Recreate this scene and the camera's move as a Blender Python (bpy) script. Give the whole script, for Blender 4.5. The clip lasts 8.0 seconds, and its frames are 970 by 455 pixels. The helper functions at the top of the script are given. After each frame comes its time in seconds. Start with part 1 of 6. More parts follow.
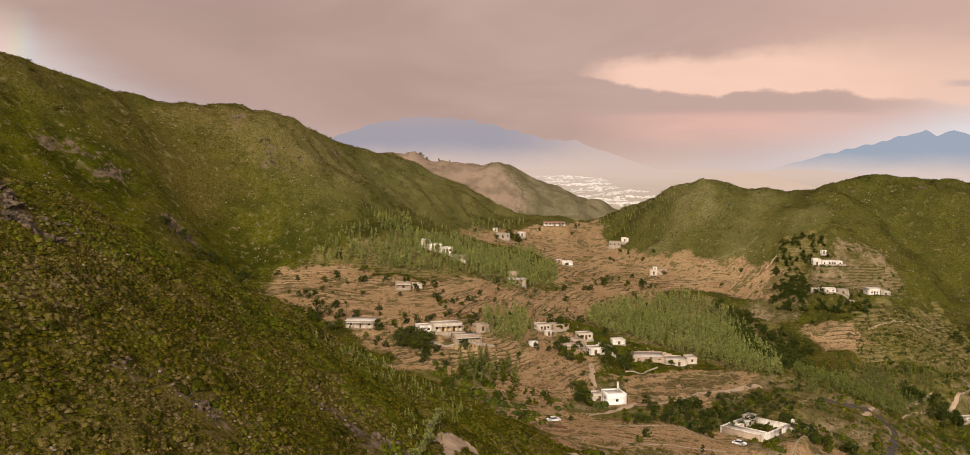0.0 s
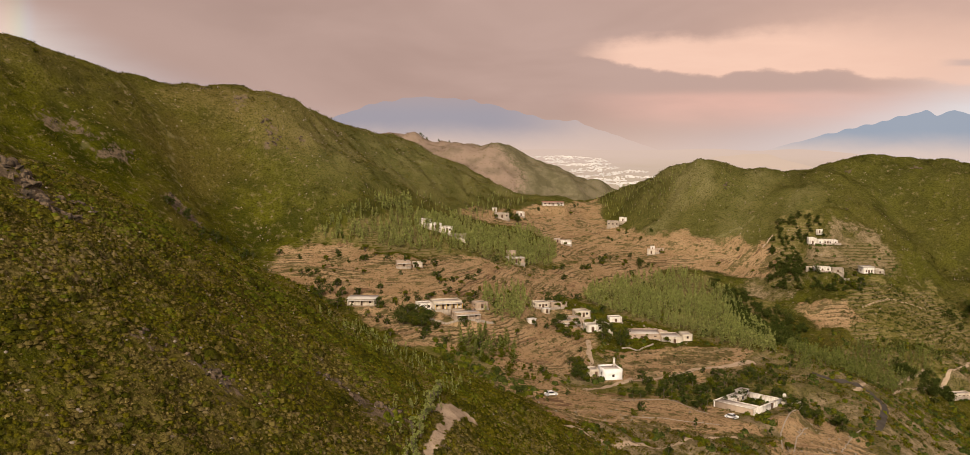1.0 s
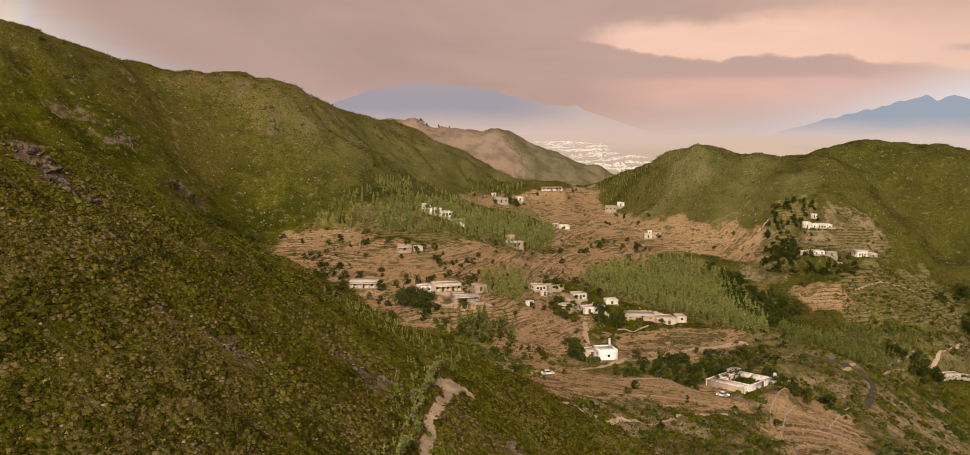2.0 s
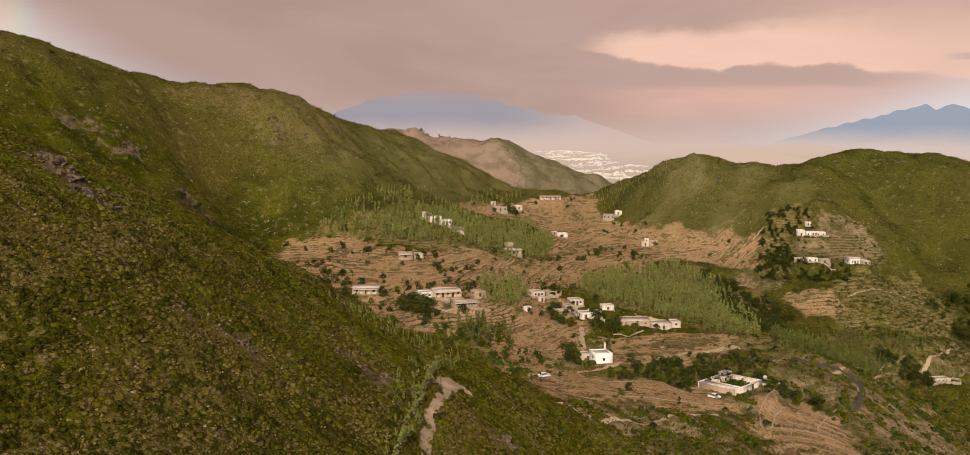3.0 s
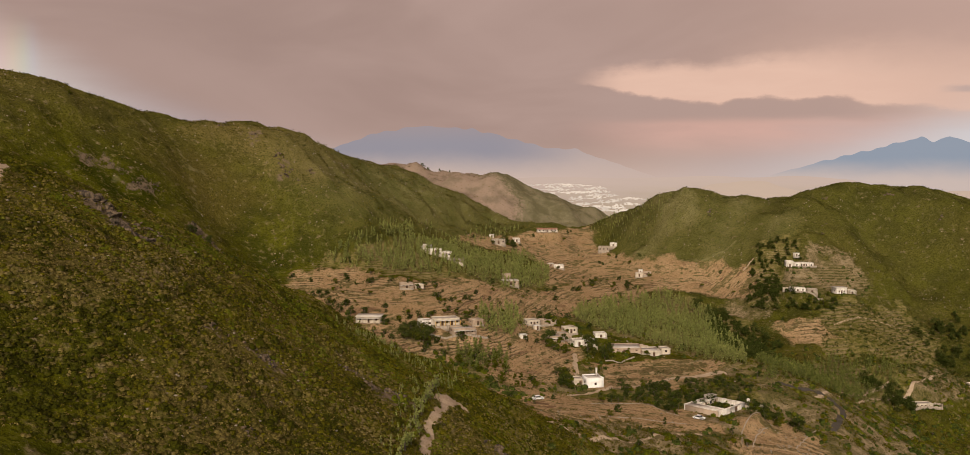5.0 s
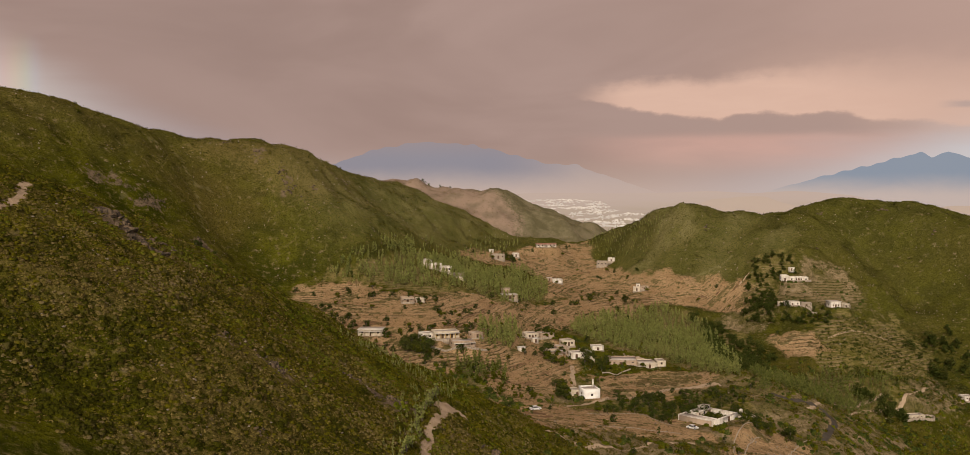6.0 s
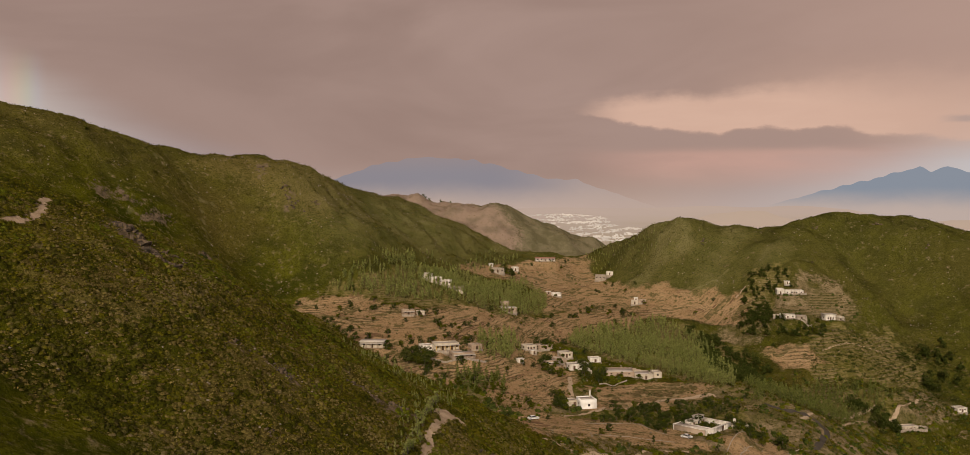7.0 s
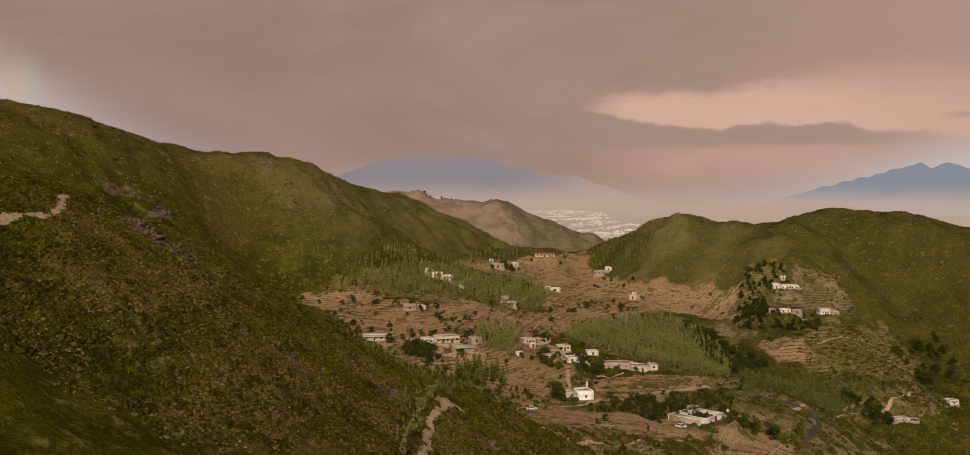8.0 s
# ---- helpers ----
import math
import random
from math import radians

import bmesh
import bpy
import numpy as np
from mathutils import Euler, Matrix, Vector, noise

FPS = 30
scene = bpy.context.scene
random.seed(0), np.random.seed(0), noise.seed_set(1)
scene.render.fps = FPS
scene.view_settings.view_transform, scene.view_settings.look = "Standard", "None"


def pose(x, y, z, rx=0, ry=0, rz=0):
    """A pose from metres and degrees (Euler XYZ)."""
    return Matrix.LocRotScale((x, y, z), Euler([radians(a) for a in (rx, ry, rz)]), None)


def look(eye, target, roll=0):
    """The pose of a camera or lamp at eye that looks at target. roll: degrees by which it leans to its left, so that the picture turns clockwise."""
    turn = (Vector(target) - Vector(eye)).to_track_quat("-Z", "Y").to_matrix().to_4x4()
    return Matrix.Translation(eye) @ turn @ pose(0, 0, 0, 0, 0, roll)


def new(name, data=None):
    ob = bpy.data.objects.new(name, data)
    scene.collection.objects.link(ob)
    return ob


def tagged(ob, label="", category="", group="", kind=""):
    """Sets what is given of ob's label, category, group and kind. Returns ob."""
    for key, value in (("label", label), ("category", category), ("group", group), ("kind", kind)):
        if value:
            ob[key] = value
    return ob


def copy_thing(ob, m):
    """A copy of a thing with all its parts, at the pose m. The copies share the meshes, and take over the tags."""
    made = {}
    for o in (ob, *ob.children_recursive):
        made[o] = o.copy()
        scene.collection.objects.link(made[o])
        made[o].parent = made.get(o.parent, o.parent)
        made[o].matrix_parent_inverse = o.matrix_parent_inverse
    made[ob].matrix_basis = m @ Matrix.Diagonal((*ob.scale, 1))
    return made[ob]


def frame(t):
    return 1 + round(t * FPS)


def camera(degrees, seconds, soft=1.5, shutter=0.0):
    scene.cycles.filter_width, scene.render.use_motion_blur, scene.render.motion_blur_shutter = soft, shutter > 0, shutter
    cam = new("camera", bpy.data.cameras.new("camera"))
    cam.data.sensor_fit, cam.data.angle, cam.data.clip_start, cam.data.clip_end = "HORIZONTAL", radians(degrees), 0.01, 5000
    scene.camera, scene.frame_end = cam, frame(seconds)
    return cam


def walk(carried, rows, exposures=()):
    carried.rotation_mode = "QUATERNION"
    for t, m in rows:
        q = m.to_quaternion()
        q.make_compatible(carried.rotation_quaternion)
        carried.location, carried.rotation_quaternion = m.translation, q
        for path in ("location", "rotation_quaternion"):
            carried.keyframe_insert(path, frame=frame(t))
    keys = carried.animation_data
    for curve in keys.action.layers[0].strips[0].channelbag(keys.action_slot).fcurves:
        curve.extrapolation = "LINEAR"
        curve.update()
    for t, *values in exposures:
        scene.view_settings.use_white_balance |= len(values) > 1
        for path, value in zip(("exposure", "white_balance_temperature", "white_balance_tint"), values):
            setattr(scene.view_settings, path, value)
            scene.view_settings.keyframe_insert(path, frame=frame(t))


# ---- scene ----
cam = camera(55.19, 8.0, soft=0.5)


def shot(t, x, y, z, yaw, pitch, roll):
    a, b = radians(yaw), radians(pitch)
    ahead = Vector((-math.sin(a) * math.cos(b), math.cos(a) * math.cos(b), math.sin(b)))
    eye = Vector((x, y, z))
    return t, look(eye, eye + 100 * ahead, roll)


PATH = [
    shot(0.0, 0.00, 0.00, 100.00, 0.000, -4.042, 0.28),
    shot(0.5, 0.12, -2.75, 99.99, -0.008, -4.634, 0.26),
    shot(1.0, 0.37, -6.07, 100.06, -0.006, -5.254, 0.24),
    shot(1.5, 0.64, -9.93, 100.17, 0.000, -5.886, 0.20),
    shot(1.7, 0.77, -11.61, 100.25, 0.005, -6.150, 0.18),
    shot(2.8, 1.62, -22.40, 100.64, 0.055, -5.800, 0.12),
    shot(3.0, 1.77, -24.38, 100.73, 0.063, -5.576, 0.10),
    shot(3.5, 2.13, -29.24, 100.98, 0.077, -5.004, 0.07),
    shot(4.0, 2.55, -34.08, 101.26, 0.089, -4.505, 0.02),
    shot(4.5, 2.96, -39.00, 101.60, 0.103, -4.016, -0.03),
    shot(5.8, 3.94, -51.77, 102.12, 0.160, -2.770, -0.13),
    shot(6.0, 4.09, -53.73, 102.20, 0.168, -2.575, -0.14),
    shot(6.5, 4.46, -58.31, 102.27, 0.190, -2.018, -0.16),
    shot(7.0, 4.75, -62.81, 102.23, 0.205, -1.660, -0.19),
    shot(7.5, 5.18, -67.39, 102.19, 0.250, -1.705, -0.21),
    shot(8.0, 5.48, -72.00, 102.13, 0.280, -1.870, -0.25),
]
EXPOSURE = [(0.0, 0.06, 6500, 10), (1.5, 0.03, 6750, 11), (3.5, -0.04, 6600, 10.5), (4.5, -0.15, 6600, 10), (6.5, -0.40, 6650, 10), (8.0, -0.53, 6900, 11)]
walk(cam, PATH, EXPOSURE)


# ---- sky and sun ----
SUN_AZIMUTH, SUN_HEIGHT = radians(186), radians(27)


class Graph:
    """Short hand for node trees."""

    def __init__(self, tree):
        self.tree = tree
        tree.nodes.clear()

    def node(self, kind, inputs=None):
        n = self.tree.nodes.new(kind)
        for key, value in (inputs or {}).items():
            if isinstance(value, bpy.types.NodeSocket):
                self.tree.links.new(value, n.inputs[key])
            else:
                n.inputs[key].default_value = value
        return n

    def math(self, op, a, b=0.0, c=0.0, clamp=False):
        n = self.tree.nodes.new("ShaderNodeMath")
        n.operation, n.use_clamp = op, clamp
        for key, value in enumerate((a, b, c)):
            if isinstance(value, bpy.types.NodeSocket):
                self.tree.links.new(value, n.inputs[key])
            else:
                n.inputs[key].default_value = value
        return n.outputs[0]

    def mix(self, f, a, b, blend="MIX"):
        n = self.tree.nodes.new("ShaderNodeMix")
        n.data_type, n.blend_type = "RGBA", blend
        for key, value in ((0, f), (6, a), (7, b)):
            if isinstance(value, bpy.types.NodeSocket):
                self.tree.links.new(value, n.inputs[key])
            else:
                n.inputs[key].default_value = value if key == 0 else (*value, 1.0)
        return n.outputs[2]

    def step(self, value, low, high):
        n = self.node("ShaderNodeMapRange", {0: value, 1: low, 2: high, 3: 0.0, 4: 1.0})
        n.interpolation_type = "SMOOTHSTEP"
        return n.outputs[0]

    def profile(self, value, low, high, points, top):
        """A height that changes piece by piece with the value: points of value and height, heights up to top."""
        at = self.node("ShaderNodeMapRange", {0: value, 1: low, 2: high, 3: 0.0, 4: 1.0}).outputs[0]
        n = self.node("ShaderNodeValToRGB", {0: at})
        e = n.color_ramp.elements
        while len(e) > 1:
            e.remove(e[-1])
        for k, (x, y) in enumerate(points):
            stop = e[0] if k == 0 else e.new((x - low) / (high - low))
            stop.position, stop.color = (x - low) / (high - low), (y / top, y / top, y / top, 1)
        return self.math("MULTIPLY", n.outputs[0], top)

    def noise(self, vector, scale, detail=4.0, rough=0.5, distort=0.0):
        return self.node("ShaderNodeTexNoise", {"Vector": vector, "Scale": scale, "Detail": detail, "Roughness": rough, "Distortion": distort}).outputs[0]


def make_sky():
    world = bpy.data.worlds.new("evening_sky")
    scene.world = world
    world.use_nodes = True
    g = Graph(world.node_tree)
    way = g.node("ShaderNodeTexCoord").outputs["Generated"]
    xyz = g.node("ShaderNodeSeparateXYZ", {0: way})
    azimuth = g.math("ARCTAN2", xyz.outputs[0], xyz.outputs[1])
    height = g.math("ARCSINE", xyz.outputs[2])
    place = g.node("ShaderNodeCombineXYZ", {0: azimuth, 1: height, 2: 0.0}).outputs[0]
    streaks = g.node("ShaderNodeMapping", {0: place, 3: (3.0, 14.0, 1.0)}).outputs[0]
    soft = g.noise(streaks, 1.2, 5.0, 0.55, 0.3)
    fine = g.noise(streaks, 4.0, 5.0, 0.6, 0.2)
    wob = g.math("MULTIPLY_ADD", soft, 0.05, -0.025)
    ragged = g.math("MULTIPLY_ADD", fine, 0.03, -0.015)
    clear = g.node("ShaderNodeTexSky")
    clear.sky_type, clear.sun_disc = "NISHITA", False
    clear.sun_elevation, clear.sun_rotation = SUN_HEIGHT, SUN_AZIMUTH
    clear = g.mix(1.0, clear.outputs[0], (0.10, 0.10, 0.10), "MULTIPLY")
    # the cloud deck, mauve, darker in soft folds, and warmer towards the break
    folds = g.noise(g.node("ShaderNodeMapping", {0: place, 2: (0.0, 0.0, 0.16), 3: (2.2, 7.0, 1.0)}).outputs[0], 1.6, 4.0, 0.5, 0.6)
    deck = g.mix(g.step(folds, 0.30, 0.70), (0.440, 0.302, 0.262), (0.535, 0.375, 0.328))
    deck = g.mix(g.math("MULTIPLY", g.step(azimuth, 0.10, -0.35), 0.30), deck, (0.360, 0.250, 0.220))
    warm = g.math("MULTIPLY", g.step(azimuth, 0.05, 0.50), g.step(height, 0.40, 0.10))
    deck = g.mix(g.math("MULTIPLY", warm, 0.75), deck, (0.640, 0.430, 0.360))
    # lighter, bluish air under the deck, which lifts away to both sides
    slope = g.math("MULTIPLY_ADD", g.step(azimuth, -0.1, 0.1), -0.26, 0.50)
    lift = g.math("MULTIPLY", g.math("POWER", g.math("ABSOLUTE", g.math("ADD", azimuth, 0.02)), 1.6), slope)
    base = g.math("ADD", g.math("ADD", lift, wob), -0.02)
    under = g.math("SUBTRACT", 1.0, g.step(g.math("SUBTRACT", height, base), -0.040, 0.040))
    side = g.math("MAXIMUM", g.step(azimuth, -0.28, -0.50), g.step(azimuth, 0.20, 0.50))
    pale = g.mix(g.step(azimuth, -0.2, 0.2), (0.80, 0.735, 0.71), (0.76, 0.77, 0.81))
    air = g.mix(side, (0.50, 0.43, 0.455), pale)
    sky = g.mix(g.math("MULTIPLY", under, 0.85), deck, air)
    # the break in the cloud, with peach light between two torn edges
    tear = g.math("ADD", g.math("MULTIPLY", ragged, 0.45), g.math("MULTIPLY_ADD", g.noise(g.node("ShaderNodeMapping", {0: place, 3: (40.0, 60.0, 1.0)}).outputs[0], 1.0, 4.0, 0.6), 0.010, -0.005))
    upper = g.profile(azimuth, 0.0, 0.7, [(0.09, 0.096), (0.13, 0.104), (0.197, 0.1105), (0.231, 0.1055), (0.287, 0.115), (0.35, 0.113), (0.45, 0.106), (0.60, 0.100)], 0.2)
    lower = g.profile(azimuth, 0.0, 0.7, [(0.09, 0.095), (0.124, 0.0865), (0.17, 0.0765), (0.211, 0.0695), (0.244, 0.0668), (0.26, 0.0715), (0.29, 0.0775), (0.317, 0.070), (0.357, 0.0748), (0.39, 0.066), (0.464, 0.056), (0.60, 0.050)], 0.2)
    above = g.math("ADD", g.math("SUBTRACT", height, upper), g.math("MULTIPLY", tear, 1.2))
    over = g.math("ADD", g.math("SUBTRACT", height, lower), tear)
    inside = g.step(azimuth, 0.08, 0.15)
    halo = g.math("MULTIPLY", g.math("MULTIPLY", g.step(above, 0.045, -0.010), g.step(over, -0.02, 0.004)), g.step(azimuth, 0.18, 0.36))
    sky = g.mix(g.math("MULTIPLY", halo, 0.35), sky, (0.82, 0.545, 0.43))
    blur = g.math("MULTIPLY_ADD", g.step(azimuth, 0.28, 0.42), 0.022, 0.009)
    fade = g.math("SUBTRACT", 1.0, g.step(g.math("DIVIDE", above, blur), -1.0, 1.0))
    gap = g.math("MULTIPLY", g.math("MULTIPLY", g.step(over, -0.0025, 0.0035), fade), inside)
    dim = g.math("SUBTRACT", 1.0, g.math("MULTIPLY", g.step(azimuth, 0.34, 0.56), 0.55))
    sky = g.mix(g.math("MULTIPLY", gap, dim), sky, g.mix(g.step(fine, 0.35, 0.7), (0.87, 0.575, 0.455), (0.90, 0.60, 0.475)))
    # rosy light below the streak of cloud under the break
    rose = g.math("MULTIPLY", g.step(height, 0.004, 0.040), g.math("SUBTRACT", 1.0, g.step(height, 0.048, 0.060)))
    rose = g.math("MULTIPLY", rose, g.math("MULTIPLY", g.step(azimuth, 0.06, 0.22), g.math("SUBTRACT", 1.0, g.step(azimuth, 0.28, 0.50))))
    sky = g.mix(g.math("MULTIPLY", rose, g.math("MULTIPLY_ADD", fine, 0.7, 0.30)), sky, (0.80, 0.485, 0.405))
    streak = g.math("MULTIPLY", g.math("SUBTRACT", 1.0, g.step(over, -0.004, 0.003)), g.step(g.math("ADD", height, g.math("MULTIPLY", ragged, 0.5)), 0.046, 0.058))
    streak = g.math("MULTIPLY", streak, g.math("MULTIPLY", g.step(azimuth, 0.06, 0.16), g.math("SUBTRACT", 1.0, g.step(azimuth, 0.34, 0.48))))
    sky = g.mix(g.math("MULTIPLY", streak, 0.85), sky, (0.520, 0.365, 0.320))
    wisp = g.math("MULTIPLY", g.step(g.math("ABSOLUTE", g.math("SUBTRACT", g.math("ADD", height, g.math("MULTIPLY", tear, 0.5)), 0.077)), 0.0055, 0.001), g.step(azimuth, 0.445, 0.475))
    sky = g.mix(g.math("MULTIPLY", wisp, 0.6), sky, (0.50, 0.395, 0.375))
    # haze along the horizon
    haze = g.math("SUBTRACT", 1.0, g.step(height, -0.03, 0.045))
    sky = g.mix(g.math("MULTIPLY", haze, 0.6), sky, g.mix(g.step(g.math("ABSOLUTE", g.math("SUBTRACT", azimuth, 0.13)), 0.20, 0.02), (0.74, 0.60, 0.54), (0.84, 0.63, 0.51)))
    # a stump of rainbow over the western ridge
    band = g.node("ShaderNodeMapRange", {0: azimuth, 1: -0.492, 2: -0.440, 3: 0.0, 4: 1.0}).outputs[0]
    bow = g.node("ShaderNodeValToRGB", {0: band})
    ramp = bow.color_ramp
    ramp.elements[0].position, ramp.elements[0].color = 0.0, (0.62, 0.45, 0.42, 1)
    ramp.elements[1].position, ramp.elements[1].color = 1.0, (0.66, 0.62, 0.66, 1)
    for at, tint in ((0.25, (0.88, 0.45, 0.36, 1)), (0.45, (0.86, 0.64, 0.36, 1)), (0.62, (0.66, 0.72, 0.48, 1)), (0.8, (0.55, 0.64, 0.76, 1))):
        ramp.elements.new(at).color = tint
    spot = g.math("MULTIPLY", g.math("MULTIPLY", g.step(azimuth, -0.495, -0.475), g.math("SUBTRACT", 1.0, g.step(azimuth, -0.46, -0.44))),
                  g.math("MULTIPLY", g.step(height, 0.07, 0.10), g.math("SUBTRACT", 1.0, g.step(height, 0.105, 0.155))))
    sky = g.mix(g.math("MULTIPLY", spot, 0.3), sky, bow.outputs[0])
    # the deck thins out far behind the viewer, where the sun stands
    behind = g.step(xyz.outputs[1], 0.1, -0.6)
    sky = g.mix(g.math("MULTIPLY", behind, 0.35), sky, clear)
    out = g.node("ShaderNodeBackground", {0: sky, 1: 1.0})
    g.node("ShaderNodeOutputWorld", {0: out.outputs[0]})


make_sky()
sun = new("sun", bpy.data.lights.new("sun", "SUN"))
sun.data.energy, sun.data.angle, sun.data.color = 3.9, radians(6), (1.0, 0.87, 0.70)
sun.matrix_world = look((math.sin(SUN_AZIMUTH) * 100, math.cos(SUN_AZIMUTH) * 100, math.tan(SUN_HEIGHT) * 100), (0, 0, 0))


# ---- materials ----
def surface(name):
    m = bpy.data.materials.new(name)
    m.use_nodes = True
    return m, Graph(m.node_tree)


def finish(g, colour, rough=0.9, bump=None, strength=0.3, distance=0.1, metal=0.0, spec=0.2):
    b = g.node("ShaderNodeBsdfPrincipled", {"Base Color": colour, "Roughness": rough, "Metallic": metal, "Specular IOR Level": spec})
    if bump is not None:
        n = g.node("ShaderNodeBump", {"Strength": strength, "Distance": distance, "Height": bump})
        g.tree.links.new(n.outputs[0], b.inputs["Normal"])
    g.node("ShaderNodeOutputMaterial", {0: b.outputs[0]})
    return b


def attribute(g, name):
    n = g.node("ShaderNodeAttribute")
    n.attribute_name = name
    return n.outputs["Fac"]


def ground_material():
    m, g = surface("ground")
    p = g.node("ShaderNodeNewGeometry").outputs["Position"]
    z = g.node("ShaderNodeSeparateXYZ", {0: p}).outputs[2]
    big, mid, small, grain, grit = (g.noise(p, 0.012, 5, 0.6), g.noise(p, 0.06, 5, 0.6), g.noise(p, 0.35, 5, 0.65), g.noise(p, 1.3, 5, 0.7), g.noise(p, 4.5, 3, 0.7))
    # grass and low scrub on the slopes, drier towards the crests
    grass = g.mix(g.step(mid, 0.36, 0.62), (0.030, 0.034, 0.003), (0.079, 0.078, 0.005))
    high = g.step(g.math("ADD", z, g.math("MULTIPLY_ADD", big, 120.0, -60.0)), 85.0, 150.0)
    grass = g.mix(g.math("MULTIPLY", high, 0.6), grass, (0.118, 0.092, 0.028))
    grass = g.mix(g.math("MULTIPLY", g.step(big, 0.45, 0.70), 0.7), grass, (0.105, 0.076, 0.020))
    grass = g.mix(g.math("MULTIPLY", g.step(small, 0.51, 0.64), 0.42), grass, (0.185, 0.145, 0.052))
    grass = g.mix(g.math("MULTIPLY", g.step(grain, 0.48, 0.60), 0.75), grass, (0.024, 0.026, 0.003))
    grass = g.mix(g.math("MULTIPLY", g.step(grit, 0.62, 0.72), 0.5), grass, (0.30, 0.25, 0.17))
    # grass turns greyer with distance, air haze painted into its colour
    grass = g.mix(g.math("MULTIPLY", attribute(g, "remote"), 0.55), grass, g.mix(g.step(grain, 0.40, 0.60), (0.108, 0.096, 0.026), (0.048, 0.050, 0.012)))
    # tilled terraces, each of its own tone
    plot = attribute(g, "plot")
    soil = g.mix(g.step(mid, 0.32, 0.68), (0.292, 0.182, 0.090), (0.388, 0.254, 0.134))
    soil = g.mix(g.math("MULTIPLY", plot, 0.55), soil, (0.390, 0.266, 0.146))
    soil = g.mix(g.math("MULTIPLY", g.step(plot, 0.66, 0.80), g.step(small, 0.36, 0.56)), soil, (0.115, 0.098, 0.034))
    soil = g.mix(g.math("MULTIPLY", g.step(plot, 0.22, 0.10), g.step(mid, 0.40, 0.60)), soil, (0.175, 0.100, 0.056))
    soil = g.mix(g.math("MULTIPLY", g.step(small, 0.5, 0.7), 0.5), soil, (0.165, 0.098, 0.052))
    soil = g.mix(g.math("MULTIPLY", g.step(grain, 0.51, 0.60), 0.75), soil, (0.075, 0.055, 0.022))
    soil = g.mix(g.math("MULTIPLY", g.step(grit, 0.62, 0.72), 0.45), soil, (0.42, 0.31, 0.21))
    # green ground under crops and young trees
    worn = g.mix(g.step(grain, 0.40, 0.62), (0.200, 0.148, 0.055), (0.085, 0.068, 0.016))
    grass = g.mix(g.math("MULTIPLY", g.step(g.math("ADD", attribute(g, "tan"), g.math("MULTIPLY_ADD", small, 1.6, -0.8)), 0.2, 0.9), 0.45), grass, worn)
    lush = g.mix(g.step(small, 0.38, 0.62), (0.095, 0.090, 0.018), (0.190, 0.150, 0.055))
    lush = g.mix(g.math("MULTIPLY", g.step(grain, 0.52, 0.64), 0.6), lush, (0.035, 0.038, 0.008))
    # stony, half dry scrubland
    dry = g.mix(g.step(small, 0.35, 0.65), (0.135, 0.104, 0.046), (0.270, 0.198, 0.116))
    dry = g.mix(g.math("MULTIPLY", g.step(grain, 0.50, 0.62), 0.7), dry, (0.058, 0.050, 0.018))
    dry = g.mix(g.math("MULTIPLY", g.step(grit, 0.58, 0.68), 0.6), dry, (0.36, 0.28, 0.20))
    dry = g.mix(g.math("MULTIPLY", g.step(mid, 0.44, 0.58), 0.8), dry, g.mix(g.step(grain, 0.42, 0.60), (0.105, 0.092, 0.026), (0.042, 0.042, 0.008)))
    rock = g.mix(g.step(small, 0.35, 0.65), (0.072, 0.052, 0.036), (0.170, 0.122, 0.080))
    rock = g.mix(g.math("MULTIPLY", g.step(grain, 0.5, 0.66), 0.6), rock, (0.05, 0.045, 0.02))
    path = g.mix(g.step(small, 0.4, 0.7), (0.43, 0.320, 0.220), (0.33, 0.240, 0.155))
    brown = g.mix(g.step(mid, 0.4, 0.7), (0.285, 0.205, 0.150), (0.185, 0.140, 0.095))
    tar = g.mix(small, (0.060, 0.050, 0.040), (0.095, 0.080, 0.064))
    edge = g.math("MULTIPLY_ADD", small, 1.0, -0.5)
    # paler ground: dry grass, and air haze painted into the colour farther off
    dusty = g.mix(g.step(mid, 0.38, 0.62), (0.160, 0.150, 0.048), (0.235, 0.200, 0.090))
    dusty = g.mix(g.math("MULTIPLY", g.step(small, 0.52, 0.62), 0.6), dusty, (0.085, 0.085, 0.020))
    dusty = g.mix(g.math("MULTIPLY", g.step(grain, 0.50, 0.58), 0.8), dusty, (0.060, 0.062, 0.012))
    dusty = g.mix(g.math("MULTIPLY", g.step(grit, 0.58, 0.66), 0.6), dusty, (0.36, 0.31, 0.21))
    # beyond the pass a lightened grey brown, with the haze painted in
    dusty = g.mix(attribute(g, "pass"), dusty, g.mix(g.step(mid, 0.36, 0.62), (0.215, 0.178, 0.110), (0.125, 0.108, 0.060)))
    c = g.mix(g.math("MULTIPLY", g.step(attribute(g, "dusty"), 0.0, 1.0), 0.85), grass, dusty)
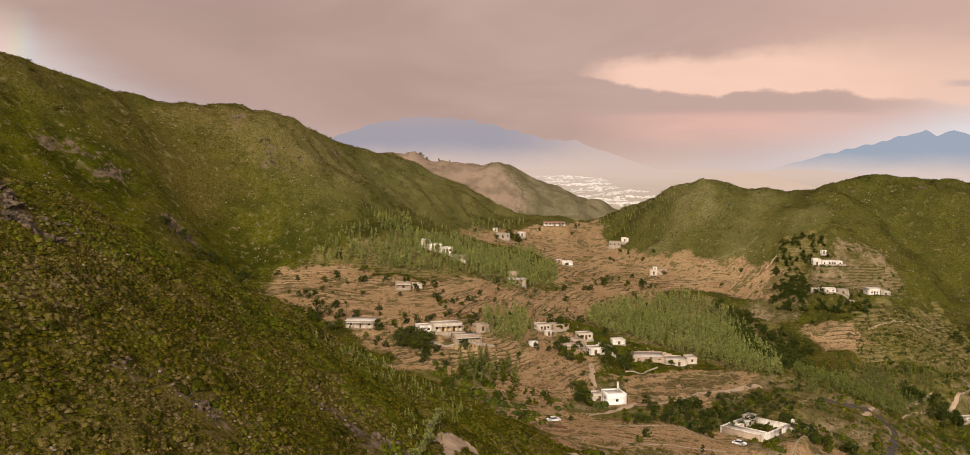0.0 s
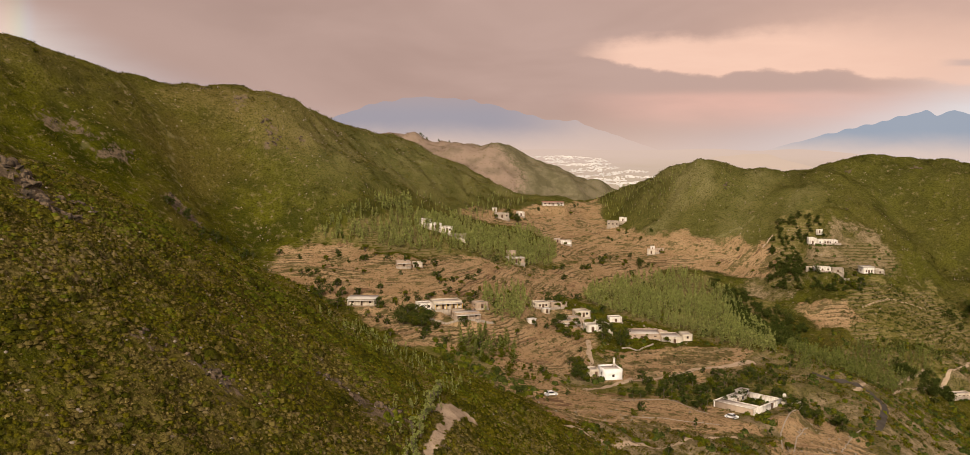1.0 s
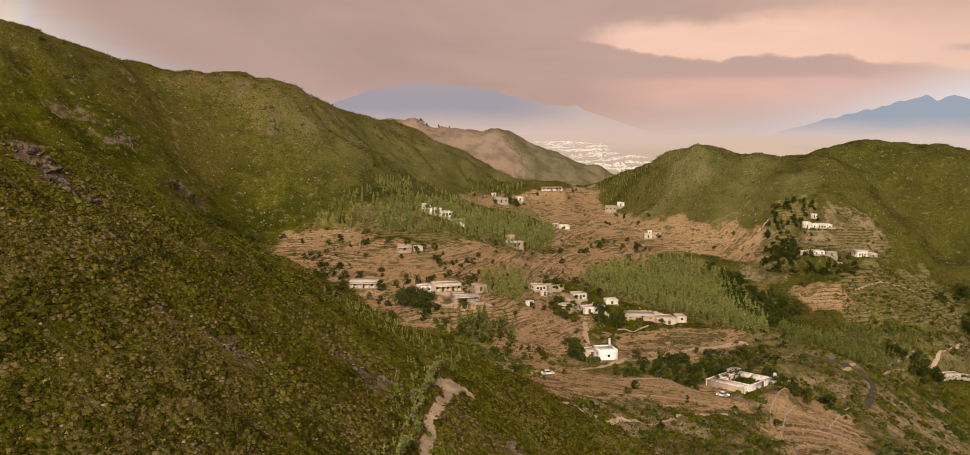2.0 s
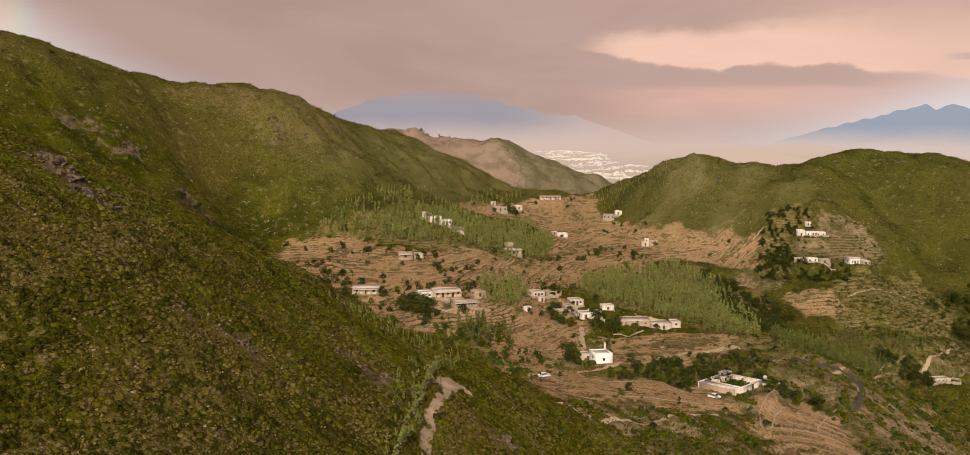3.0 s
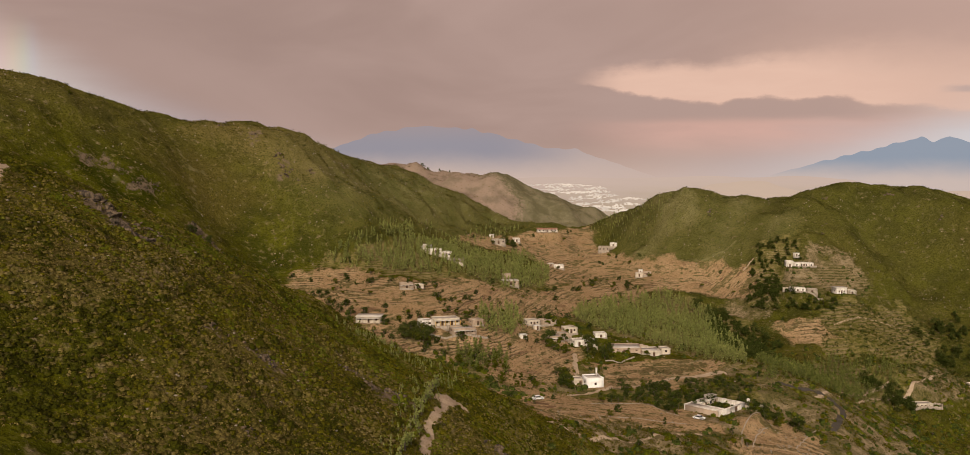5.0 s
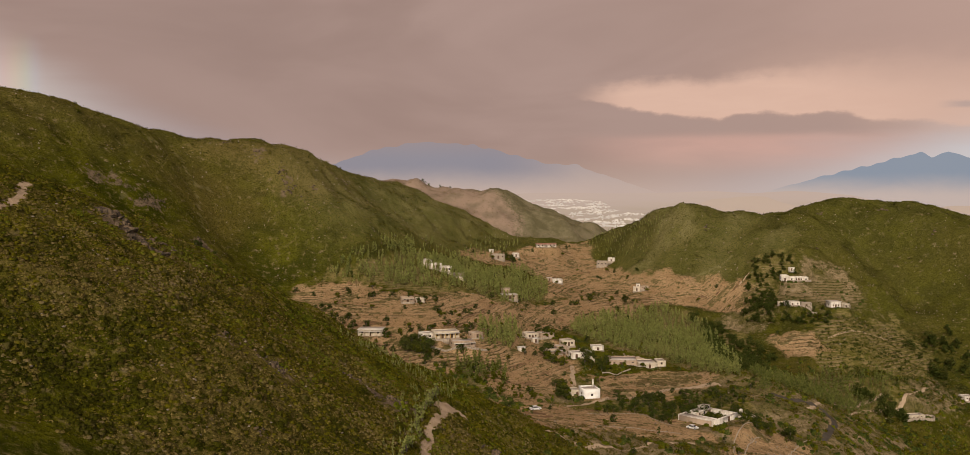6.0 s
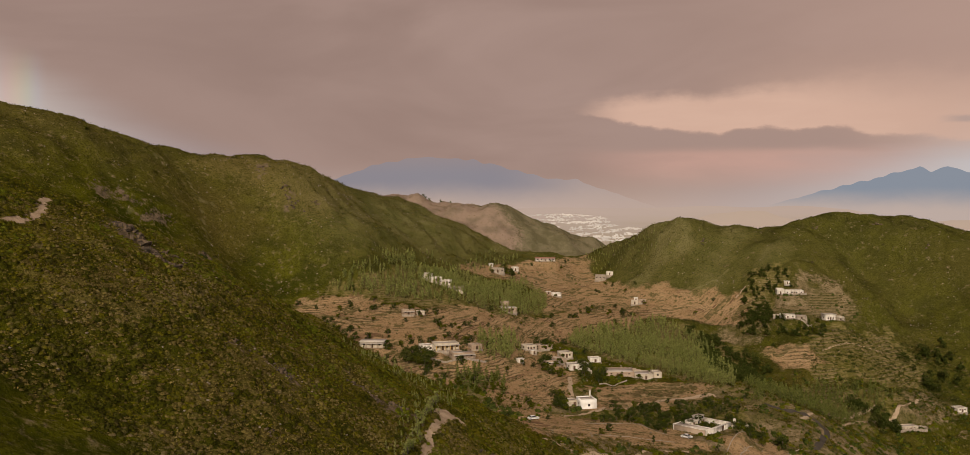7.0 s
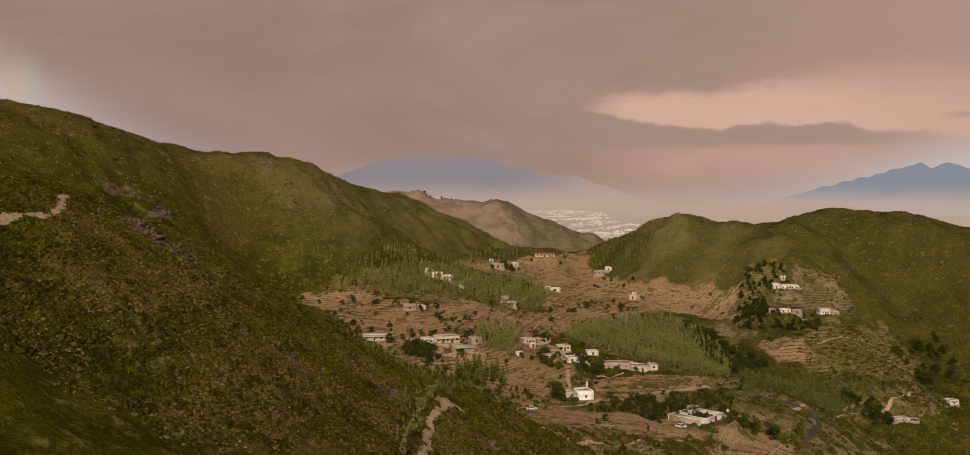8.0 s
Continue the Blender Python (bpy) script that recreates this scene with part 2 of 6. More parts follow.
    for name, colour, low, high in (("brown", brown, 0.2, 0.8), ("dry", dry, 0.3, 0.7), ("lush", lush, 0.3, 0.7), ("soil", soil, 0.35, 0.65), ("rock", rock, 0.45, 0.75)):
        fray = g.math("ADD", g.math("MULTIPLY", edge, 2.4), g.math("MULTIPLY_ADD", grain, 2.2, -1.25)) if name == "rock" else g.math("MULTIPLY", edge, 2.4) if name == "brown" else edge
        c = g.mix(g.step(g.math("ADD", attribute(g, name), fray), low, high), c, colour)
    share = g.step(g.math("ADD", attribute(g, "bank"), g.math("MULTIPLY_ADD", mid, 3.0, -1.6)), 0.15, 0.85)
    share = g.math("MULTIPLY", share, g.step(attribute(g, "bank"), 0.08, 0.35))
    share = g.math("MAXIMUM", share, g.math("MULTIPLY", g.step(attribute(g, "soil"), 0.6, 0.3), g.step(attribute(g, "bank"), 0.15, 0.6)))
    turn = g.math("FRACT", g.math("ADD", attribute(g, "level"), g.math("MULTIPLY_ADD", small, 0.5, -0.25)))
    lip = g.math("MULTIPLY", g.math("MULTIPLY", share, 0.4), g.math("MULTIPLY", g.step(turn, 0.48, 0.58), g.step(turn, 0.72, 0.62)))
    c = g.mix(lip, c, (0.400, 0.300, 0.185))
    bank = g.math("MULTIPLY", g.math("MULTIPLY", share, 0.85), g.math("MULTIPLY", g.step(turn, 0.68, 0.76), g.step(turn, 1.0, 0.90)))
    bare = g.mix(g.step(grain, 0.42, 0.58), (0.165, 0.112, 0.056), (0.066, 0.052, 0.019))
    c = g.mix(bank, c, g.mix(g.step(attribute(g, "soil"), 0.3, 0.7), (0.205, 0.150, 0.075), bare))
    c = g.mix(g.math("MULTIPLY", g.step(g.math("ADD", attribute(g, "trail"), g.math("MULTIPLY", edge, 0.8)), 0.20, 0.75), 0.22), c, (0.30, 0.255, 0.13))
    c = g.mix(g.step(g.math("ADD", attribute(g, "path"), g.math("MULTIPLY", edge, 0.5)), 0.35, 0.6), c, path)
    c = g.mix(g.step(attribute(g, "tar"), 0.35, 0.6), c, tar)
    relief_map = g.math("ADD", grain, g.math("MULTIPLY", small, 2.0))
    finish(g, c, 1.0, relief_map, 1.0, 0.4, spec=0.0)
    return m


def leaf_material(name, dark, light, dry):
    m, g = surface(name)
    geo = g.node("ShaderNodeNewGeometry")
    r, far = geo.outputs["Random Per Island"], g.noise(geo.outputs["Position"], 0.05, 3)
    near = g.math("ADD", g.math("MULTIPLY", g.noise(geo.outputs["Position"], 0.8, 3), 0.5), g.math("MULTIPLY", g.noise(geo.outputs["Position"], 6.0, 2), 0.5))
    tone = g.math("ADD", g.math("MULTIPLY", r, 0.22), g.math("MULTIPLY", g.step(near, 0.36, 0.64), 0.78))
    c = g.mix(tone, dark, light)
    c = g.mix(g.math("MULTIPLY", g.step(g.math("ADD", g.math("ADD", g.math("MULTIPLY", r, 0.25), g.math("MULTIPLY", g.noise(geo.outputs["Position"], 1.1, 2), 1.5)), g.math("MULTIPLY_ADD", far, 1.2, -0.6)), 0.95, 1.25), 0.7), c, dry)
    d = g.node("ShaderNodeBsdfPrincipled", {"Base Color": c, "Roughness": 0.8, "Specular IOR Level": 0.04})
    t = g.node("ShaderNodeBsdfTranslucent", {"Color": c})
    s = g.node("ShaderNodeMixShader", {0: 0.3, 1: d.outputs[0], 2: t.outputs[0]})
    g.node("ShaderNodeOutputMaterial", {0: s.outputs[0]})
    return m


def plaster_material(name, clean, stain, scale=0.5, rough=0.85, low=0.45, high=0.75):
    m, g = surface(name)
    p = g.node("ShaderNodeNewGeometry").outputs["Position"]
    s = g.node("ShaderNodeMapping", {0: p, 3: (1.0, 1.0, 0.25)}).outputs[0]
    a, b = g.noise(s, scale, 5, 0.65), g.noise(p, scale * 7, 4, 0.6)
    c = g.mix(g.step(a, low, high), clean, stain)
    c = g.mix(g.math("MULTIPLY", g.step(b, 0.5, 0.75), 0.3), c, stain)
    finish(g, c, rough, b, 0.3, 0.03)
    return m


def haze_glow_material(name, near_colour, haze, share, low=None, high=None, veil=None):
    """Distant land, with the haze of the lit air between painted in as a glow."""
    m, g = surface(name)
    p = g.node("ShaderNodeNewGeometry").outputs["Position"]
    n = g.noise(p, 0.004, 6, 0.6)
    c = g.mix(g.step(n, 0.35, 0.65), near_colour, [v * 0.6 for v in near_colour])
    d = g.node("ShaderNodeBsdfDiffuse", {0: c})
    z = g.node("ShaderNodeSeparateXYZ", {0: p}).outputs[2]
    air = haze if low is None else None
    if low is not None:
        # haze painted by height: the glow pales towards the foot
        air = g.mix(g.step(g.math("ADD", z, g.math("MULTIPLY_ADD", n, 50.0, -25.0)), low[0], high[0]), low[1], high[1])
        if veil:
            # more painted haze along x, and cloud colour mixed into the tops
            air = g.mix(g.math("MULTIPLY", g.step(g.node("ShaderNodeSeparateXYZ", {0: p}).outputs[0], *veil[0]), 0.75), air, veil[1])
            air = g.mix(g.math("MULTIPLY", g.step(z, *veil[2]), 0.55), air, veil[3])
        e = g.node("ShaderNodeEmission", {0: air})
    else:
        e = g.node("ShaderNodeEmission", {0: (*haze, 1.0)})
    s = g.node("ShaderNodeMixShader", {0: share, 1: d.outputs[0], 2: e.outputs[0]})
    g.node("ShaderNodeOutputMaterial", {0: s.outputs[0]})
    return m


GROUND = ground_material()
# ---- the lie of the land: crests, spurs and valley bottoms as lines of x, y, height ----


LINES = {
    "main_crest": [(-700, 380, 230), (-420, 400, 188), (-300, 418, 166), (-222, 420, 148.5), (-194, 436, 136.5), (-177, 470, 129.5),
                   (-160, 495, 129), (-117, 510, 125.5), (-92, 575, 113), (-61, 680, 102.5), (-23, 780, 80), (24, 880, 48)],
    "main_face": [(-185, 405, 111.5), (-161, 402, 93), (-139, 418, 76), (-114, 434, 52)],
    "main_back": [(-420, 600, 120), (-260, 500, 122), (-200, 560, 105), (-150, 620, 95), (-130, 720, 70)],
    "main_top": [(-150, 480, 117), (-122, 488, 116)],
    "main_flank": [(-145, 470, 100), (-92, 459, 75), (-58, 440, 54)],
    "far_flank": [(-75, 560, 93), (-35, 560, 66), (0, 570, 52)],
    "hidden_gully": [(-300, 235, 140), (-190, 265, 92), (-135, 320, 62), (-95, 345, 41), (-50, 300, 33), (0, 262, 27)],
    "spur_crest": [(-420, 40, 240), (-220, 70, 162), (-140, 105, 127), (-97, 125, 107), (-72, 137, 95.5), (-67, 154, 90.5), (-59, 168, 83),
                   (-48, 180, 75), (-40, 198, 66.3), (-27, 206, 55.2), (-16, 207, 51), (-6, 206, 47.6), (3, 204, 43.6), (10, 202, 37.5), (18, 203, 30), (28, 212, 24), (34, 222, 21)],
    "spur_road": [(-84, 112, 101), (-66, 94, 91.5), (-47, 90, 81.5), (-29, 88, 65)],
    "spur_face": [(-53, 69, 76), (-42, 92, 75.5), (-34, 109, 71), (-21, 137, 58), (-8, 142, 53.4), (-5, 166, 51)],
    "spur_side": [(-48, 142, 78), (-35, 166, 64), (-22, 185, 54)],
    "spur_foot": [(-70, -90, 80), (-40, -20, 72), (-28, 30, 64), (-5, 90, 51), (13, 130, 36), (24, 175, 21)],
    "near_valley": [(60, -150, 10), (60, 0, 8), (60, 100, 12), (70, 180, 14), (95, 240, 8)],
    "village_axis": [(42, 239, 22), (48, 290, 18), (49, 333, 17), (44, 373, 24), (25, 397, 30), (16, 440, 35), (16, 484, 39), (36, 540, 38),
                     (50, 577, 38), (46, 636, 58), (55, 690, 61), (70, 800, 20)],
    "school_terrace": [(-80, 372, 40), (-48, 363, 38), (-20, 358, 36.5), (0, 350, 35), (26, 345, 24)],
    "upper_fields": [(-75, 425, 48), (-37, 400, 46.5), (-10, 420, 43)],
    "white_group": [(-30, 470, 58.5), (-18, 460, 56), (0, 455, 45)],
    "plantation": [(74, 384, 20), (100, 430, 18), (116, 505, 19), (108, 581, 31), (91, 640, 44)],
    "terrace_front": [(92, 525, 27), (125, 520, 21.5), (158, 515, 19)],
    "terrace_top": [(125, 586, 42), (158, 574, 38)],
    "compound": [(76, 287, 17), (88, 280, 13), (105, 272, 8.7), (130, 262, 0)],
    "stream": [(110, 480, 13), (150, 486, 10), (180, 455, 1), (205, 425, -12), (233, 400, -30), (300, 330, -60)],
    "lower_right": [(129, 358, 15), (150, 340, 5), (170, 300, -12)],
    "right_terraces": [(175, 500, 22), (188, 512, 29), (220, 517, 26), (256, 522, 12.6), (224, 455, -1)],
    "right_houses": [(186, 557, 34.3), (205, 551, 40), (235, 540, 30)],
    "right_gully": [(300, 575, 55), (285, 530, 18), (290, 470, -15)],
    "right_far": [(340, 540, 40), (360, 480, 10), (420, 430, -10)],
    "east_crest": [(75, 690, 56), (99, 690, 64), (136, 628, 84.5), (172, 632, 83.5), (219, 650, 79.5), (257, 627, 90.5), (303, 625, 90),
                   (366, 618, 78), (470, 600, 70), (700, 560, 90)],
    "east_face": [(216, 587, 70.6), (282, 596, 67.7), (307, 605, 85)],
    "east_spur": [(224, 642, 81), (233, 602, 76), (248, 572, 58), (262, 545, 36)],
    "east_gully": [(258, 612, 74), (270, 586, 45), (281, 554, 17)],
    "east_shoulder": [(134, 604, 60), (162, 592, 54)],
    "east_back": [(150, 800, 20), (260, 800, 20), (450, 760, 20)],
    "brown_crest": [(-180, 1090, 110), (-69, 1052, 106), (-29, 1030, 95.5), (14, 993, 98.5), (45, 1000, 84), (94, 1010, 66), (112, 1015, 60),
                    (147, 1020, 47), (220, 1030, 20)],
    "pass_side": [(-39, 700, 85), (-20, 700, 77), (7.5, 700, 63.5), (26, 700, 56)],
    "pass_slope": [(-18.5, 630, 78.5), (6.7, 630, 65), (23.5, 630, 58)],
    "pass_gully": [(-95, 765, 76), (-50, 825, 60), (-8, 885, 44), (45, 918, 37), (100, 920, 25), (150, 920, 10)],
    "brown_back": [(-150, 1250, 30), (0, 1200, 30), (150, 1180, 0)],
}


def along(points, step):
    out = []
    for a, b in zip(points, points[1:]):
        n = max(1, int(math.dist(a[:2], b[:2]) / step))
        out += [[a[k] + (b[k] - a[k]) * i / n for k in range(3)] for i in range(n)]
    return out + [list(points[-1])]


SKELETON = np.array(sum((along(p, 30) for p in LINES.values()), []))


def bend(d2):
    return 0.5 * d2 * np.log(d2 + 1e-9)


def spline_weights(q, smooth):
    n, xy = len(q), q[:, :2] / 100
    a = np.zeros((n + 3, n + 3))
    a[:n, :n] = bend(((xy[:, None] - xy[None]) ** 2).sum(-1)) + smooth * np.eye(n)
    a[:n, n], a[:n, n + 1:] = 1, xy
    a[n, :n], a[n + 1:, :n] = 1, xy.T
    return np.linalg.solve(a, np.r_[q[:, 2], 0, 0, 0])


WEIGHTS = spline_weights(SKELETON, 0.02)
PLAIN = -45.0


def bulk(x, y):
    """The smooth height of the land, without terraces or roughness."""
    x, y = np.atleast_1d(np.asarray(x, float)), np.atleast_1d(np.asarray(y, float))
    cx, cy = np.clip(x, -700, 700), np.clip(y, -150, 1250)
    z, n = np.empty(cx.shape), len(SKELETON)
    flat, fx, fy = z.reshape(-1), cx.reshape(-1) / 100, cy.reshape(-1) / 100
    for i in range(0, len(flat), 20000):
        s = slice(i, i + 20000)
        d2 = (fx[s, None] - SKELETON[:, 0] / 100) ** 2 + (fy[s, None] - SKELETON[:, 1] / 100) ** 2
        flat[s] = bend(d2) @ WEIGHTS[:n] + WEIGHTS[n] + WEIGHTS[n + 1] * fx[s] + WEIGHTS[n + 2] * fy[s]
    away = np.clip((np.hypot(np.maximum(abs(x) - 500, 0), np.maximum(y - 1150, 0)) - 0) / 700, 0, 1)
    away = away * away * (3 - 2 * away)
    return z * (1 - away) + PLAIN * away


def wave(x, y, size, seed):
    """Smooth random field of about -1 to 1, with bumps of the given size."""
    g = np.random.default_rng(seed)
    out = 0
    for k in range(7):
        a, p, q = g.uniform(0, 2 * math.pi), g.uniform(0, 2 * math.pi), g.uniform(0.7, 1.6)
        out = out + np.sin((x * math.cos(a) + y * math.sin(a)) * 2 * math.pi * q / size + p
                           + 1.3 * np.sin((x * math.sin(a) - y * math.cos(a)) * 2 * math.pi * 0.6 / size + 2 * p))
    return out / 3.5


# ---- what covers the land, as areas of the plan ----
AREAS = {
    "soil": [
        [(-97, 396), (-97, 430), (-65, 434), (-43, 412), (-22, 420), (-7, 439), (14, 458), (39, 498), (71, 537), (112, 555), (92, 504), (46, 433),
         (31, 398), (44, 378), (44, 345), (24, 292), (8, 298), (-5, 322), (-13, 312), (-31, 316), (-53, 350), (-82, 388)],
        [(-17, 565), (0, 590), (41, 640), (82, 685), (84, 640), (110, 597), (141, 580), (181, 567), (166, 520), (128, 549), (80, 545), (39, 503), (37, 570), (18, 572)],
        [(2, 296), (4, 282), (10, 264), (14, 243), (19, 234), (26, 231), (34, 240), (44, 249), (60, 254), (74, 259), (82, 264), (80, 284), (74, 291), (43, 291), (23, 296)],
        [(86, 262), (96, 284), (112, 294), (124, 284), (118, 252), (94, 230), (82, 238)],
        [(49, 350), (104, 364), (103, 341), (80, 325), (58, 308), (44, 308)],
        [(168, 489), (195, 483), (200, 468), (174, 464)],
    ],
    "lush": [
        [(-13, 323), (6, 334), (26, 300), (60, 308), (95, 328), (112, 330), (108, 300), (72, 283), (40, 286), (10, 292), (-30, 305)],
        [(206, 507), (263, 529), (270, 498), (252, 466), (190, 452), (186, 480)],
        [(45, 433), (71, 491), (114, 538), (160, 495), (150, 440), (118, 350), (101, 355), (91, 388), (54, 407)],
        [(131, 392), (189, 456), (236, 453), (218, 428), (152, 362), (116, 335)],
        [(-85, 437), (-56, 456), (-34, 492), (-8, 498), (40, 557), (42, 515), (14, 448), (-13, 429), (-41, 422)],
        [(168, 558), (186, 580), (210, 573), (197, 560), (188, 516), (162, 515)],
    ],
    "dry": [
        [(-10, 318), (60, 348), (112, 358), (150, 418), (200, 405), (190, 300), (150, 190), (70, 175), (26, 208), (26, 240), (0, 284)],
        [(215, 565), (240, 556), (246, 535), (190, 508), (172, 515), (192, 547)],
        [(238, 456), (262, 474), (272, 462), (255, 440), (232, 424), (222, 432)],
        [(60, 306), (104, 330), (112, 345), (104, 342), (80, 324)],
        [(150, 560), (186, 560), (168, 500), (150, 500)],
    ],
    "brown": [
        [(-220, 1200), (-200, 860), (-60, 820), (-10, 880), (34, 930), (40, 965), (10, 990), (-6, 1012), (-12, 1200)],
    ],
    "tan": [
        [(-175, 468), (-160, 500), (-125, 515), (-95, 565), (-85, 560), (-86, 490), (-103, 474), (-120, 476), (-138, 484), (-160, 476)],
        [(-70, 85), (-64, 112), (-58, 114), (-50, 104), (-48, 88), (-58, 78)],
        [(-47, 101), (-40, 113), (-33, 113), (-27, 104), (-22, 84), (-28, 60), (-40, 60), (-45, 84)],
        [(-20, 120), (-20, 138), (-12, 138), (-11, 118)],
        [(-2, 120), (-4, 150), (8, 156), (14, 140), (10, 120)],
    ],
    "rock": [
        [(-78, 131), (-74, 139), (-64, 139), (-60, 131), (-62, 125), (-68, 127)],
        [(-60, 106), (-60, 110), (-57, 110), (-57, 106)],
        [(-190, 391), (-187, 400), (-178, 399), (-182, 391)],
        [(-183, 400), (-180, 407), (-174, 406), (-175, 400)],
        [(-170, 400), (-168, 410), (-158, 416), (-156, 409), (-162, 400)],
        [(-142, 402), (-140, 413), (-131, 412), (-124, 407), (-130, 402)],
        [(-116, 478), (-115, 484), (-110, 484), (-107, 478)],
        [(-100, 485), (-99, 491), (-95, 490), (-95, 484)],
        [(-136, 492), (-134, 500), (-127, 500), (-128, 492)],
        [(-36, 105), (-35, 113), (-31, 111), (-31, 105)],
        [(-43, 105), (-42, 110), (-39, 109), (-40, 104)],
        [(-28, 142), (-26, 148), (-17, 145), (-11, 147), (-10, 141), (-20, 138)],
        [(2, 144), (3, 150), (8, 149), (7, 144)],
    ],
}
# tracks: width, then the line they follow
TRACKS = {
    "path": [
        (0.9, [(-11, 60), (-9, 95), (-7.2, 113), (-8.1, 127), (-7.7, 139), (-6, 154), (-4.6, 170)]),
        (2.1, [(-6.8, 160), (-5.0, 169), (-2.8, 175)]),
        (0.85, [(-120, 62), (-92, 82), (-81, 91), (-80, 104), (-81.4, 115), (-85.5, 125), (-88, 132)]),
        (1.5, [(34, 295), (47.5, 307.7), (65, 321), (80, 332.5), (90, 336), (104, 346)]),
        (1.0, [(41.5, 356), (39.5, 326)]),
        (0.9, [(-31, 200), (-27, 206), (-24, 209)]),
        (0.75, [(19, 229), (30.5, 226.8), (47.6, 237.2), (73.4, 257.5)]),
        (0.5, [(181, 573), (173, 566)]),
        (0.9, [(160, 396), (180, 404), (200, 425), (214, 436)]),
        (0.6, [(139, 335), (193, 412), (229, 438), (247, 456)]),
        (0.4, [(200, 480), (220, 494), (246, 503)]),
    ],
    "trail": [
        (0.55, [(-182, 451), (-170, 466), (-163, 459), (-156, 456), (-150, 462)]),
        (0.5, [(106, 610), (127, 586), (150, 579), (166, 583), (174, 590)]),
        (0.5, [(-175, 411), (-174, 404), (-172, 393)]),
        (0.5, [(-156, 456), (-150, 440), (-144, 430), (-146, 420)]),
    ],
    "tar": [(1.2, [(126, 340), (138, 341), (144.5, 343.5), (149, 343), (150.6, 338), (148.5, 329), (144, 319), (138, 307), (133, 298)])],
}
# levelled building plots: x, y, radius, height above the natural slope
PLOTS = [(84.6, 290.5, 15, -0.3), (44, 315, 6, 0), (-15, 350, 8, 0), (-7, 342.5, 6.5, 0), (68, 373, 9, 0), (79, 370, 6, 0), (44, 369, 6, 0), (-47.4, 354.5, 7.5, 0),
         (204, 551, 9, 0), (191, 513, 8, 0), (221, 521, 7, 0), (47.4, 637, 9, 0), (102, 296.5, 5, 0), (21, 276, 4, 0), (226, 422, 9, 0), (33, 367, 5, 0), (28, 391, 7, 0)]


def to_segments(x, y, points, closed):
    """Distance to a line of points, and whether the place lies inside it."""
    best, inside = np.full(x.shape, 1e9), np.zeros(x.shape, bool)
    ring = list(zip(points, points[1:] + points[:1])) if closed else list(zip(points, points[1:]))
    for (ax, ay), (bx, by) in ring:
        dx, dy = bx - ax, by - ay
        t = np.clip(((x - ax) * dx + (y - ay) * dy) / (dx * dx + dy * dy), 0, 1)
        best = np.minimum(best, np.hypot(x - ax - t * dx, y - ay - t * dy))
        if closed:
            inside ^= ((ay > y) != (by > y)) & (x < dx * (y - ay) / (by - ay + 1e-12) + ax)
    return best, inside


def cover(kind, x, y, soft=4.0):
    """How far a kind of ground covers a place, 0 to 1, with frayed edges."""
    x, y = np.asarray(x, float), np.asarray(y, float)
    wx, wy = x + 3 * wave(x, y, 23, 5), y + 3 * wave(x, y, 19, 6)
    out = np.zeros(x.shape)
    for points in AREAS[kind]:
        px, py = [p[0] for p in points], [p[1] for p in points]
        near = (wx > min(px) - 20) & (wx < max(px) + 20) & (wy > min(py) - 20) & (wy < max(py) + 20)
        d, ins = to_segments(wx[near], wy[near], points, True)
        out[near] = np.maximum(out[near], np.clip(0.5 + np.where(ins, d, -d) / (2 * soft), 0, 1))
    return out


def track(kind, x, y):
    x, y = np.asarray(x, float), np.asarray(y, float)
    out = np.zeros(x.shape)
    for w, points in TRACKS[kind]:
        px, py = [p[0] for p in points], [p[1] for p in points]
        near = (x > min(px) - 9) & (x < max(px) + 9) & (y > min(py) - 9) & (y < max(py) + 9)
        sway = 0.0 if kind == "tar" else 0.35
        d, _ = to_segments(x[near] + sway * wave(x[near], y[near], 11, 8), y[near] + sway * wave(x[near], y[near], 13, 9), points, False)
        out[near] = np.maximum(out[near], np.clip(1.0 - (d - w * 0.5) / w, 0, 1))
    return out


def smooth(v, a, b):
    t = np.clip((v - a) / (b - a), 0, 1)
    return t * t * (3 - 2 * t)


